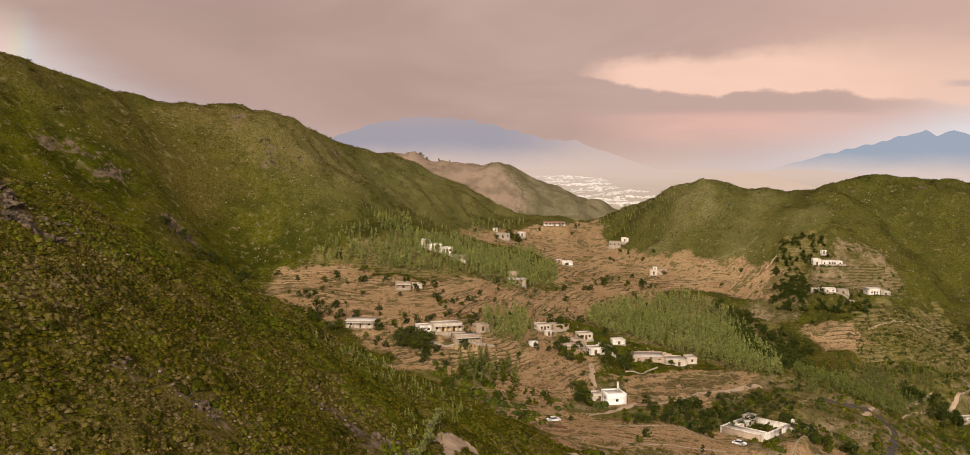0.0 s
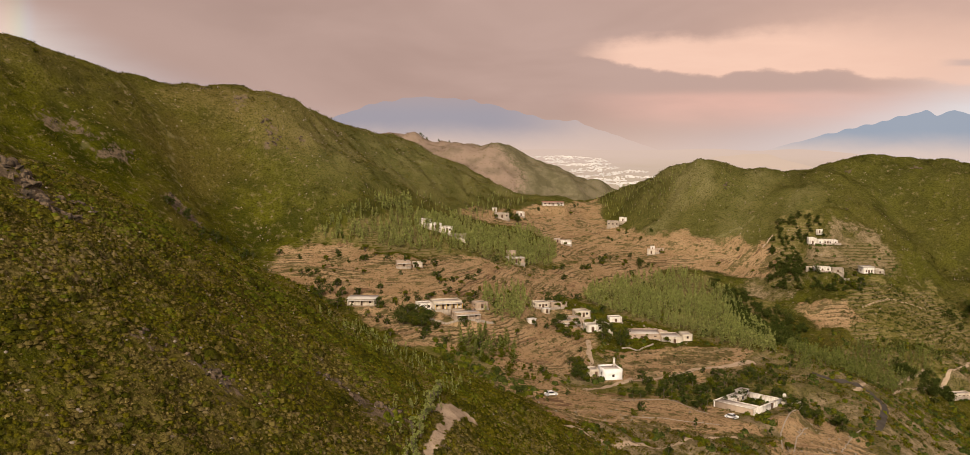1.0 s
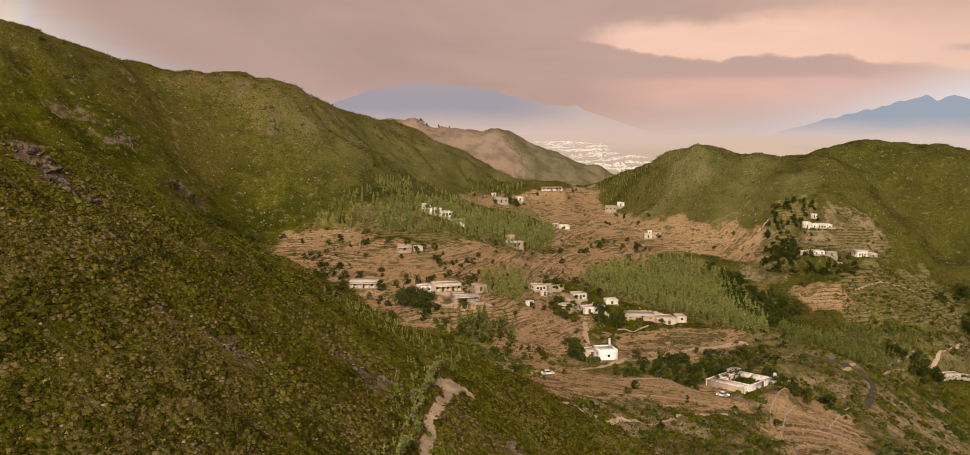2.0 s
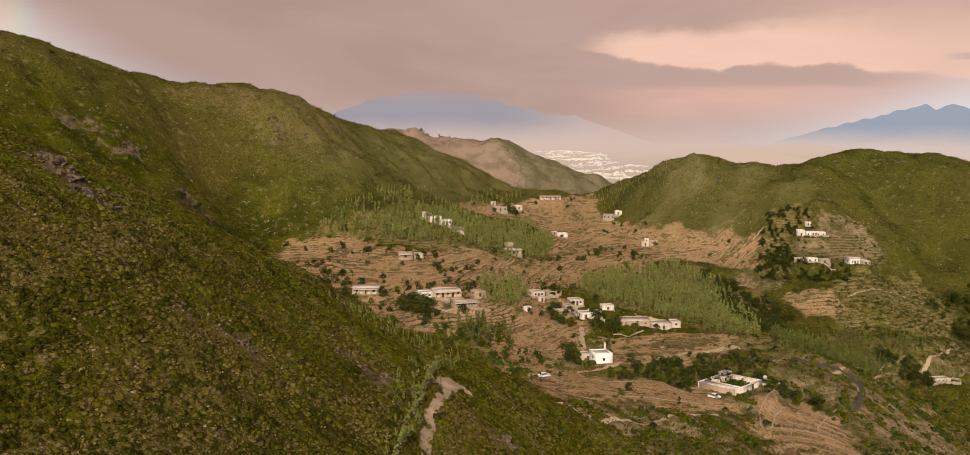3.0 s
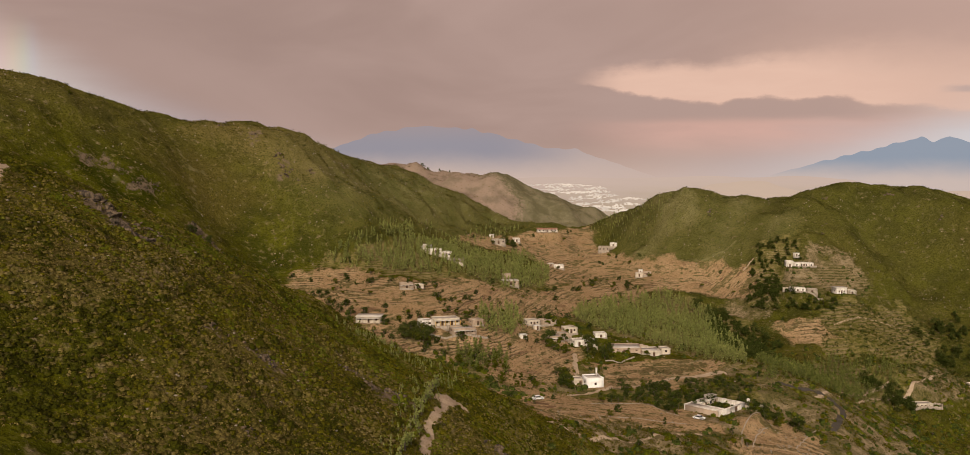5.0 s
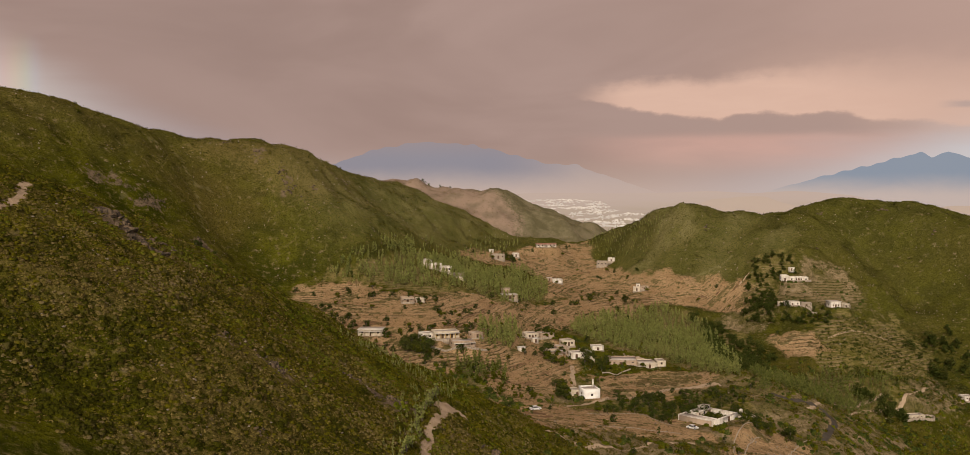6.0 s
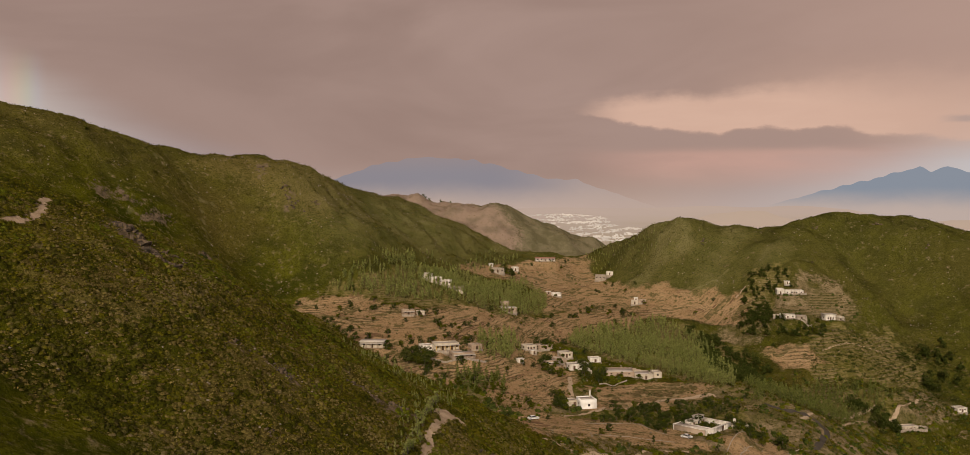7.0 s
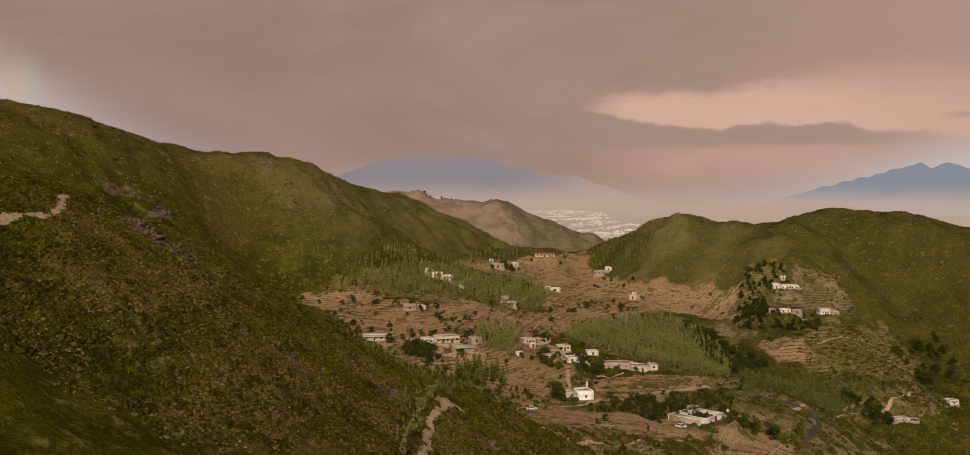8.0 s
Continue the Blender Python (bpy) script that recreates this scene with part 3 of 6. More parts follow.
def relief(x, y):
    """The height of the ground with terraces and roughness, and the steepness of the terrace banks."""
    x, y = np.atleast_1d(np.asarray(x, float)), np.atleast_1d(np.asarray(y, float))
    z = bulk(x, y)
    level_ground = np.zeros(x.shape)
    for px, py, r, up in PLOTS:
        d = np.hypot(x - px, y - py)
        near = d < r * 1.6
        w = 1 - smooth(d[near], r, r * 1.6)
        z[near] = z[near] * (1 - w) + (float(bulk(px, py)[0]) + up) * w
        level_ground[near] = np.maximum(level_ground[near], w)
    soil, lush, near = cover("soil", x, y, 6), cover("lush", x, y, 6), smooth(y, 1250, 1000)
    rough_steps = cover("dry", x, y, 8) * smooth(x, 150, 170) * smooth(y, 430, 460)
    tilled = np.maximum.reduce([soil, 0.8 * lush, 0.8 * rough_steps]) * (1 - level_ground)
    wild = (1 - np.maximum(tilled, level_ground)) * near
    z = z + wild * (1.7 * wave(x, y, 47, 1) + 0.7 * wave(x, y, 21, 2) + 0.35 * wave(x, y, 8.5, 3)) * smooth(y, 40, 260)
    z = z + wild * (0.5 * wave(x, y, 17, 12) + 0.28 * wave(x, y, 6.1, 13) + 0.14 * wave(x, y, 2.9, 14)) * smooth(y, 300, 200)
    z = z + smooth(y, 850, 950) * near * (3.0 * wave(x, y, 90, 31) + 1.2 * wave(x, y, 40, 32))
    far_off = np.full(x.shape, 1e9)
    for name in ("main_crest", "east_crest"):
        band = (y > 340) & (y < 760) & (abs(x) < 420)
        far_off[band] = np.minimum(far_off[band], to_segments(x[band], y[band], [p[:2] for p in LINES[name]], False)[0])
    z = z + wild * smooth(y, 340, 420) * smooth(y, 760, 660) * smooth(far_off, 12, 60) * 2.6 * wave(x, y, 78, 34)
    gullies = (1 - np.abs(wave(x, y, 75, 33))) ** 3
    z = z - wild * smooth(y, 330, 420) * gullies * (1.6 + 1.4 * smooth(x, 60, 160))
    step = 0.8 + 0.7 * smooth(x, 140, 190) + 0.5 * smooth(y, 320, 290)
    level = z / step + 0.3 * wave(x, y, 60, 21) + 0.2 * wave(x, y, 17, 22)
    bench = smooth(y, 290, 268) * smooth(x, 90, 80)
    level = level * (1 - bench) + bench * (y / 6.5 - 0.03 * x + 0.3 * wave(x, y, 31, 26))
    arcs = smooth(y, 298, 288) * smooth(x, 82, 90) * smooth(x, 135, 125)
    level = level * (1 - arcs) + arcs * (np.hypot(x - 104, y - 238) / 5.5 + 0.2 * wave(x, y, 31, 26))
    frac = level - np.floor(level)
    rise = smooth(frac, 0.62, 0.98)
    amount = tilled * smooth(wave(x, y, 70, 23) + 0.5 * wave(x, y, 24, 27), -1.2, 0.2) * (1 - 0.85 * smooth(y, 312, 290) * smooth(x, 84, 74) * smooth(y, 250, 264))
    z = z + amount * step * (rise - frac) * 0.95
    bank = amount * (0.45 + 0.55 * smooth(wave(x, y, 26, 25), -0.7, 0.5))
    flat = np.maximum(track("path", x, y), track("tar", x, y))
    plot = np.sin(np.floor(level) * 12.9898 + 7.7 * np.floor(2.0 * wave(x, y, 42, 24))) * 43758.5453
    return z - 0.12 * flat, bank, soil, lush, plot - np.floor(plot), level


def patchy(x, y, size, seed, low=-0.6, high=0.7):
    return smooth(wave(x, y, size, seed), low, high)


def dry_haze_share(x, y):
    """Where the slopes are paler: dry grass towards the pass, painted air haze beyond it."""
    foot, ins = to_segments(x, y, [(-112, 490), (-96, 590), (-60, 700), (0, 860), (60, 800), (25, 650), (-20, 570), (-60, 480), (-80, 465)], True)
    east = 0.62 * smooth(x, 85, 110) * (0.2 + 0.8 * smooth(x, 250, 180)) * smooth(y, 550, 590) * (0.5 + 0.5 * patchy(x, y, 60, 35, -0.5, 0.8))
    return np.maximum.reduce([smooth(y, 790, 880), np.clip(0.5 + np.where(ins, foot, -foot) / 80, 0, 1) * 0.62, east])


def ticks(*runs):
    out = []
    for a, b, step in runs:
        out += list(np.linspace(a, b, max(1, round((b - a) / step)), endpoint=False))
    return np.array(out)


def mesh_object(name, verts, faces, material, parent=None, smooth_faces=False):
    """An object from arrays of corners and of triangles or quads."""
    me = bpy.data.meshes.new(name)
    verts, faces = np.asarray(verts, np.float32), np.asarray(faces, np.int32)
    n = faces.shape[1]
    me.vertices.add(len(verts))
    me.vertices.foreach_set("co", verts.ravel())
    me.loops.add(faces.size)
    me.loops.foreach_set("vertex_index", faces.ravel())
    me.polygons.add(len(faces))
    me.polygons.foreach_set("loop_start", np.arange(0, faces.size, n, dtype=np.int32))
    if smooth_faces:
        me.polygons.foreach_set("use_smooth", np.ones(len(faces), bool))
    me.update(calc_edges=True)
    me.materials.append(material)
    ob = new(name, me)
    ob.parent = parent
    return ob


def grid_faces(nx, ny):
    i = (np.arange(ny - 1)[:, None] * nx + np.arange(nx - 1)[None]).ravel()
    return np.stack([i, i + 1, i + nx + 1, i + nx], -1)


GX = np.r_[-4700, -3200, -2200, -1500, -1100, -900, ticks((-750, -420, 20), (-420, -260, 6), (-260, -110, 2.4), (-110, 240, 1.1), (240, 290, 1.5), (290, 420, 2.4), (420, 800, 20)),
           800, 950, 1200, 1600, 2300, 3200, 4700]
GY = np.r_[-4000, -2000, -1000, -500, -300, ticks((-150, 30, 5), (30, 200, 1.6), (200, 300, 1.2), (300, 620, 1.35), (620, 660, 1.8), (660, 760, 3), (760, 1120, 5), (1120, 1400, 14)), 1400, 1500, 1700, 2000, 2400, 2900, 3500, 4100, 4650]
gx, gy = np.meshgrid(GX, GY)
gz, bank, soil, lush, plot, level = relief(gx, gy)
ground = mesh_object("ground", np.stack([gx, gy, gz], -1).reshape(-1, 3), grid_faces(len(GX), len(GY)), GROUND, smooth_faces=True)
for key, values in (("soil", soil), ("lush", lush), ("bank", bank), ("plot", plot), ("level", level), ("remote", smooth(gy, 380, 600)), ("dry", cover("dry", gx, gy, 13)), ("dusty", dry_haze_share(gx, gy)), ("brown", cover("brown", gx, gy, 12)), ("rock", cover("rock", gx, gy, 3)), ("tan", cover("tan", gx, gy, 9)), ("pass", smooth(gy, 800, 900)),
                    ("path", track("path", gx, gy)), ("trail", track("trail", gx, gy)), ("tar", track("tar", gx, gy))):
    ground.data.attributes.new(key, "FLOAT", "POINT").data.foreach_set("value", values.astype(np.float32).ravel())


def sample(values, x, y):
    """A value of the ground's grid at places between its corners."""
    x, y = np.atleast_1d(np.asarray(x, float)), np.atleast_1d(np.asarray(y, float))
    i, j = np.clip(np.searchsorted(GX, x) - 1, 0, len(GX) - 2), np.clip(np.searchsorted(GY, y) - 1, 0, len(GY) - 2)
    u, v = np.clip((x - GX[i]) / (GX[i + 1] - GX[i]), 0, 1), np.clip((y - GY[j]) / (GY[j + 1] - GY[j]), 0, 1)
    return (values[j, i] * (1 - u) + values[j, i + 1] * u) * (1 - v) + (values[j + 1, i] * (1 - u) + values[j + 1, i + 1] * u) * v


def ground_at(x, y):
    return sample(gz, x, y)


LAYERS = {"soil": np.clip((soil - 0.5) * 1.5 + 0.5, 0, 1), "lush": np.clip((lush - 0.5) * 1.5 + 0.5, 0, 1), "rock": cover("rock", gx, gy, 3), "tan": cover("tan", gx, gy, 5),
          "path": track("path", gx, gy), "tar": track("tar", gx, gy), "dusty": dry_haze_share(gx, gy)}
LAYERS["open"] = (1 - np.maximum.reduce([LAYERS["soil"], np.clip(3 * LAYERS["path"], 0, 1), np.clip(3 * LAYERS["tar"], 0, 1), np.clip(1.3 * LAYERS["rock"], 0, 0.95)])) * (1 - 0.6 * LAYERS["lush"])


def layer(name, x, y):
    """How far a kind of ground covers the places, 0 to 1."""
    return sample(LAYERS[name], x, y)


tagged(ground, "hilly ground of green scrub slopes and brown terraced fields", "ground", kind="structure")


# ---- distance ----
def far_range(name, label, crest, depth, foot, width, material, seed, rough=1.0):
    """A range of hills: a crest line at a depth, sloping down towards the viewer and away."""
    xs = np.linspace(crest[0][0], crest[-1][0], 220)
    top = np.interp(xs, [c[0] for c in crest], [c[1] for c in crest])
    rows = np.linspace(-1, 1, 25)
    x, v = np.meshgrid(xs, rows)
    y = depth + v * width
    fall = (1 - abs(v)) ** 1.15
    z = foot + (top[None] - foot) * fall
    z = z + rough * (fall * (1.02 - fall) * 4 * 0.1 * (top[None] - foot) * wave(x, y, 420, seed) + 0.02 * (top[None] - foot) * wave(x, y, 110, seed + 1) * fall ** 0.3)
    ob = mesh_object(name, np.stack([x, y, z], -1).reshape(-1, 3), grid_faces(len(xs), len(rows)), material, smooth_faces=True)
    return tagged(ob, label, "mountain", kind="structure")


# blue and warm tones are air haze, given off as glow
BLUE = haze_glow_material("blue_mountain_haze_glow", (0.05, 0.06, 0.04), None, 0.93, (55, (0.735, 0.565, 0.490)), (200, (0.375, 0.350, 0.405)), ((0, 620), (0.70, 0.535, 0.470), (210, 320), (0.475, 0.370, 0.365)))
RIGHT_BLUE = haze_glow_material("clear_mountain_haze_glow", (0.05, 0.06, 0.04), None, 0.93, (45, (0.720, 0.585, 0.535)), (165, (0.350, 0.400, 0.490)))
# brown hill paled by a glow that stands for haze
PALE = haze_glow_material("pale_hill", (0.22, 0.14, 0.07), (0.80, 0.61, 0.49), 0.78)
far_range("mountain_west", "distant mountain under the clouds with blue haze painted in", [(-1500, 60), (-900, 140), (-660, 218), (-515, 270), (-375, 297), (-280, 299), (-180, 304), (-40, 285), (130, 243), (270, 206), (350, 196), (414, 200), (465, 175), (563, 143), (745, 80), (885, 35), (1200, -20), (1500, -45)], 4200, -45, 420, BLUE, 41)
far_range("mountain_east", "distant mountain ridge with a double peak, blue haze painted in", [(900, -45), (1150, 45), (1310, 90), (1500, 142), (1720, 192), (1885, 236), (1935, 246), (1985, 228), (2060, 250), (2190, 215), (2500, 165), (3000, 60)],
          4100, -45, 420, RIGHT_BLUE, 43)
far_range("pale_hill", "hill beyond the green ridge, paled by painted haze", [(380, -45), (520, 20), (640, 62), (720, 72), (800, 66), (900, 40), (1000, 10), (1150, 25), (1300, 40), (1500, 50), (1900, 40), (2300, 0)], 2600, -45, 330, PALE, 45)

# the valley beyond the pass, its haze put in as glow, with its town
VALE = haze_glow_material("valley_haze_glow", (0.20, 0.17, 0.08), None, 0.86, (-40, (0.56, 0.43, 0.31)), (60, (0.745, 0.570, 0.490)))
vx, vy = np.meshgrid(np.linspace(-700, 1500, 60), np.linspace(2250, 4000, 40))
vale = lambda x, y: np.interp(y, [2250, 2500, 3400, 4000], [-28, -13, 37, 72]) + 6 * wave(x, y, 500, 47)
vz = vale(vx, vy)
tagged(mesh_object("far_valley", np.stack([vx, vy, vz], -1).reshape(-1, 3), grid_faces(60, 40), VALE, smooth_faces=True), "valley floor beyond the pass, paled by painted haze", "valley", kind="structure")
# walls glow in part, to stand for the haze before them
TOWN = haze_glow_material("town_wall_haze_glow", (0.80, 0.74, 0.66), (0.80, 0.68, 0.60), 0.45)
trng = np.random.default_rng(5)
tx, ty = trng.uniform(120, 900, 14000), 2350 + 1250 * trng.uniform(0, 1, 14000) ** 1.6
where = (abs(tx / ty - 0.175 + 0.105 * smooth(ty, 2350, 3500) + 0.02 * wave(tx, ty, 700, 48)) < 0.05) & (wave(tx, ty, 200, 49) + 0.5 * wave(tx, ty, 70, 50) > 0.0)
tx, ty = tx[where][:1500], ty[where][:1500]
tz = vale(tx, ty)
tw, td, th = trng.gamma(3, 1.2, len(tx)) + 1, trng.uniform(2.5, 6, len(tx)), trng.uniform(1.2, 3.4, len(tx))
unit = np.array([(-1, -1, -0.3), (1, -1, -0.3), (1, 1, -0.3), (-1, 1, -0.3), (-1, -1, 1), (1, -1, 1), (1, 1, 1), (-1, 1, 1)])
tv = unit[None] * np.stack([tw / 2, td / 2, th], -1)[:, None] + np.stack([tx, ty, tz], -1)[:, None]
sides = np.array([(0, 3, 2, 1), (4, 5, 6, 7), (0, 1, 5, 4), (1, 2, 6, 5), (2, 3, 7, 6), (3, 0, 4, 7)])
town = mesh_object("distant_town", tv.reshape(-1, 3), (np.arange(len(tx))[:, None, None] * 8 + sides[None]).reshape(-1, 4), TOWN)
tagged(town, "far white town houses with warm haze painted in", "town", kind="stuff")


# ---- building helpers ----
def part(name, verts, faces, material, parent, label=""):
    ob = mesh_object(name, verts, faces, material, parent)
    if label:
        tagged(ob, label)
    return ob


BOX = np.array([(0, 3, 2, 1), (4, 5, 6, 7), (0, 1, 5, 4), (1, 2, 6, 5), (2, 3, 7, 6), (3, 0, 4, 7)])


def boxes(items):
    """Corners and quads of boxes, each x0, x1, y0, y1, z0, z1."""
    verts, faces = [], []
    for k, (x0, x1, y0, y1, z0, z1) in enumerate(items):
        verts += [(x0, y0, z0), (x1, y0, z0), (x1, y1, z0), (x0, y1, z0), (x0, y0, z1), (x1, y0, z1), (x1, y1, z1), (x0, y1, z1)]
        faces.append(BOX + 8 * k)
    return np.array(verts, float), np.concatenate(faces)


def tube(points, radii, sides=6):
    """Corners and quads of a tapering round bar through points."""
    pts = np.array(points, float)
    rings = []
    for i, p in enumerate(pts):
        way = Vector(pts[min(i + 1, len(pts) - 1)] - pts[max(i - 1, 0)]).normalized()
        a = way.orthogonal().normalized()
        b = way.cross(a)
        rings.append([p + radii[i] * (np.array(a) * math.cos(t) + np.array(b) * math.sin(t)) for t in np.arange(sides) * 2 * math.pi / sides])
    verts = np.array(rings).reshape(-1, 3)
    faces = [(r * sides + k, r * sides + (k + 1) % sides, (r + 1) * sides + (k + 1) % sides, (r + 1) * sides + k) for r in range(len(pts) - 1) for k in range(sides)]
    return verts, np.array(faces)


def joined(pieces):
    verts, faces, n = [], [], 0
    for v, f in pieces:
        verts.append(v)
        faces.append(f + n)
        n += len(v)
    return np.concatenate(verts), np.concatenate(faces)


def turned(v, angle, x, y):
    c, s = math.cos(radians(angle)), math.sin(radians(angle))
    return np.stack([c * v[:, 0] - s * v[:, 1] + x, s * v[:, 0] + c * v[:, 1] + y, v[:, 2]], -1)


def leaves(centres, sizes, rng, up=0.7, slim=0.6):
    """Small four-cornered leaf sprays at the centres, turned at random, leaning to face upwards."""
    n = len(centres)
    normal = rng.normal(size=(n, 3))
    normal[:, 2] = abs(normal[:, 2]) + up
    normal /= np.linalg.norm(normal, axis=1, keepdims=True)
    a = np.cross(normal, rng.normal(size=(n, 3)))
    a /= np.linalg.norm(a, axis=1, keepdims=True) + 1e-9
    b = np.cross(normal, a)
    s = np.asarray(sizes, float).reshape(-1, 1) * np.ones((n, 1))
    w = s * slim * rng.uniform(0.7, 1.3, (n, 1))
    tip = normal * s * 0.25
    v = np.stack([centres - a * s * 0.5 - tip, centres - b * w * 0.5 + tip, centres + a * s * 0.5 - tip, centres + b * w * 0.5 + tip], 1)
    return v.reshape(-1, 3), np.arange(4 * n).reshape(-1, 4)


def scatter(rng, count, x0, x1, y0, y1, chance=None):
    x, y = rng.uniform(x0, x1, count), rng.uniform(y0, y1, count)
    if chance is not None:
        keep = rng.uniform(size=count) < chance(x, y)
        x, y = x[keep], y[keep]
    return x, y


def area(points, x, y, soft=2.0):
    x, y = np.asarray(x, float), np.asarray(y, float)
    d, ins = to_segments(x + 2 * wave(x, y, 15, 51), y + 2 * wave(x, y, 13, 52), points, True)
    return np.clip(0.5 + np.where(ins, d, -d) / (2 * soft), 0, 1)


# ---- scrub on the slopes ----
SCRUB = leaf_material("scrub_leaf", (0.032, 0.031, 0.002), (0.162, 0.140, 0.009), (0.24, 0.18, 0.06))
GREEN_SCRUB = leaf_material("green_scrub_leaf", (0.038, 0.047, 0.003), (0.155, 0.166, 0.012), (0.19, 0.17, 0.03))
DRY = leaf_material("dry_grass_leaf", (0.140, 0.104, 0.026), (0.30, 0.228, 0.075), (0.15, 0.13, 0.03))
# scrub for the eastern hills, its colour greyed to stand for haze
HAZED_SCRUB = leaf_material("hazed_hill_scrub_leaf", (0.042, 0.046, 0.006), (0.145, 0.138, 0.022), (0.21, 0.165, 0.07))
DARK_SCRUB = leaf_material("dark_scrub_leaf", (0.020, 0.022, 0.002), (0.080, 0.077, 0.006), (0.13, 0.105, 0.035))
BROWN_SCRUB = leaf_material("brown_scrub_leaf", (0.058, 0.046, 0.008), (0.225, 0.170, 0.050), (0.26, 0.20, 0.10))
DARK_LEAF = leaf_material("dark_tree_leaf", (0.018, 0.027, 0.005), (0.100, 0.124, 0.022), (0.16, 0.15, 0.04))
MID_LEAF = leaf_material("plantation_leaf", (0.070, 0.088, 0.018), (0.250, 0.268, 0.062), (0.26, 0.24, 0.08))
YOUNG_LEAF = leaf_material("young_tree_leaf", (0.118, 0.142, 0.033), (0.400, 0.415, 0.122), (0.36, 0.31, 0.12))


def shrubland(name, label, rng, x, y, per, spread, size, material, low=0.15, tall=0.6, up=0.7):
    """Low bushes at the places, each a heap of leaf sprays, in one mesh."""
    z = ground_at(x, y)
    n = len(x)
    grow = rng.uniform(0.5, 1.25, n) * (1 + 0.35 * wave(x, y, 9, 61))
    off = rng.normal(size=(n, per, 3)) * np.array([0.45, 0.45, 0.3]) * spread
    off[..., 2] = abs(off[..., 2]) * tall / 0.6 + low * spread * rng.uniform(0, 1, (n, per))
    c = np.stack([x, y, z], -1)[:, None] + off * grow[:, None, None]
    v, f = leaves(c.reshape(-1, 3), np.repeat(size * np.clip(grow, 0.5, 1.4), per), rng, up)
    return tagged(mesh_object(name, v, f, material), label, "scrub", kind="stuff")


def cushions(name, label, rng, x, y, radius, material, tall=0.75):
    """Rounded, closely grown low bushes, each a lumpy dome, in one mesh."""
    n, sides = len(x), 6
    r = radius * rng.uniform(0.5, 1.3, n) * (1 + 0.3 * wave(x, y, 11, 62))
    a = np.arange(sides) * 2 * math.pi / sides
    base = np.concatenate([np.stack([q * np.cos(a + turn), q * np.sin(a + turn), np.full(sides, h)], -1) for turn, q, h in ((0, 1.05, -0.3), (0.5, 0.8, 0.62))] + [np.array([(0, 0, 1.0)])])
    v = base[None] * rng.uniform(0.68, 1.32, (n, len(base), 1)) * r[:, None, None] * np.stack([rng.uniform(0.75, 1.35, n), rng.uniform(0.75, 1.35, n), tall * rng.uniform(0.6, 1.2, n)], -1)[:, None]
    v = v + np.stack([x, y, ground_at(x, y)], -1)[:, None]
    k = np.arange(sides)
    q = (k + 1) % sides
    f = np.concatenate([np.stack(t, -1) for t in ((k, q, sides + q), (k, sides + q, sides + k), (sides + k, sides + q, np.full(sides, 2 * sides)))])
    f = (np.arange(n)[:, None, None] * len(base) + f[None]).reshape(-1, 3)
    return tagged(mesh_object(name, v.reshape(-1, 3), f, material, smooth_faces=True), label, "scrub", kind="stuff")


def mounds(name, label, rng, x, y, radius, material, per=12, tall=0.65, leaf=0.44, core=True):
    """Low wild bushes: leafy sprays laid over an uneven dome, in one mesh."""
    n = len(x)
    r = radius * rng.uniform(0.5, 1.4, n) * (1 + 0.3 * wave(x, y, 11, 62))
    h, turn = rng.uniform(0.12, 1.0, (n, per)), rng.uniform(0, 2 * math.pi, (n, per))
    d = np.stack([np.sqrt(1 - h * h) * np.cos(turn), np.sqrt(1 - h * h) * np.sin(turn), h], -1)
    out = d * np.array([0.85, 0.85, tall]) * rng.uniform(0.6, 1.15, (n, per, 1)) * r[:, None, None]
    c = (out + np.stack([x, y, ground_at(x, y)], -1)[:, None]).reshape(-1, 3)
    way = (d + 0.4 * rng.normal(size=d.shape)).reshape(-1, 3)
    way /= np.linalg.norm(way, axis=1, keepdims=True)
    a = np.cross(way, rng.normal(size=way.shape))
    a /= np.linalg.norm(a, axis=1, keepdims=True) + 1e-9
    b = np.cross(way, a)
    s = np.repeat(r, per)[:, None] * leaf * rng.uniform(0.7, 1.4, (len(c), 1))
    w = s * rng.uniform(0.55, 1.0, (len(c), 1))
    v = np.stack([c - a * s * 0.5 - way * s * 0.18, c - b * w * 0.5 + way * s * 0.06, c + a * s * 0.5 - way * s * 0.18, c + b * w * 0.5 + way * s * 0.06], 1)
    v, f = v.reshape(-1, 3), np.arange(4 * len(c)).reshape(-1, 4)
    if core:
        k = np.arange(6)
        ring = np.concatenate([np.stack([q * np.cos(k * math.pi / 3 + 0.5 * (q < 1)), q * np.sin(k * math.pi / 3 + 0.5 * (q < 1)), np.full(6, lift)], -1) for q, lift in ((1.0, -0.25), (0.66, 0.62))])
        dome = ring[None] * rng.uniform(0.7, 1.25, (n, 12, 1)) * r[:, None, None] * np.array([0.9, 0.9, tall])
        dome = (dome + np.stack([x, y, ground_at(x, y)], -1)[:, None]).reshape(-1, 3)
        quads = np.array([(i, (i + 1) % 6, 6 + (i + 1) % 6, 6 + i) for i in range(6)] + [(6, 7, 8, 9), (9, 10, 11, 6)])
        v, f = joined([(v, f), (dome, (np.arange(n)[:, None, None] * 12 + quads[None]).reshape(-1, 4))])
    return tagged(mesh_object(name, v, f, material), label, "scrub", kind="stuff")


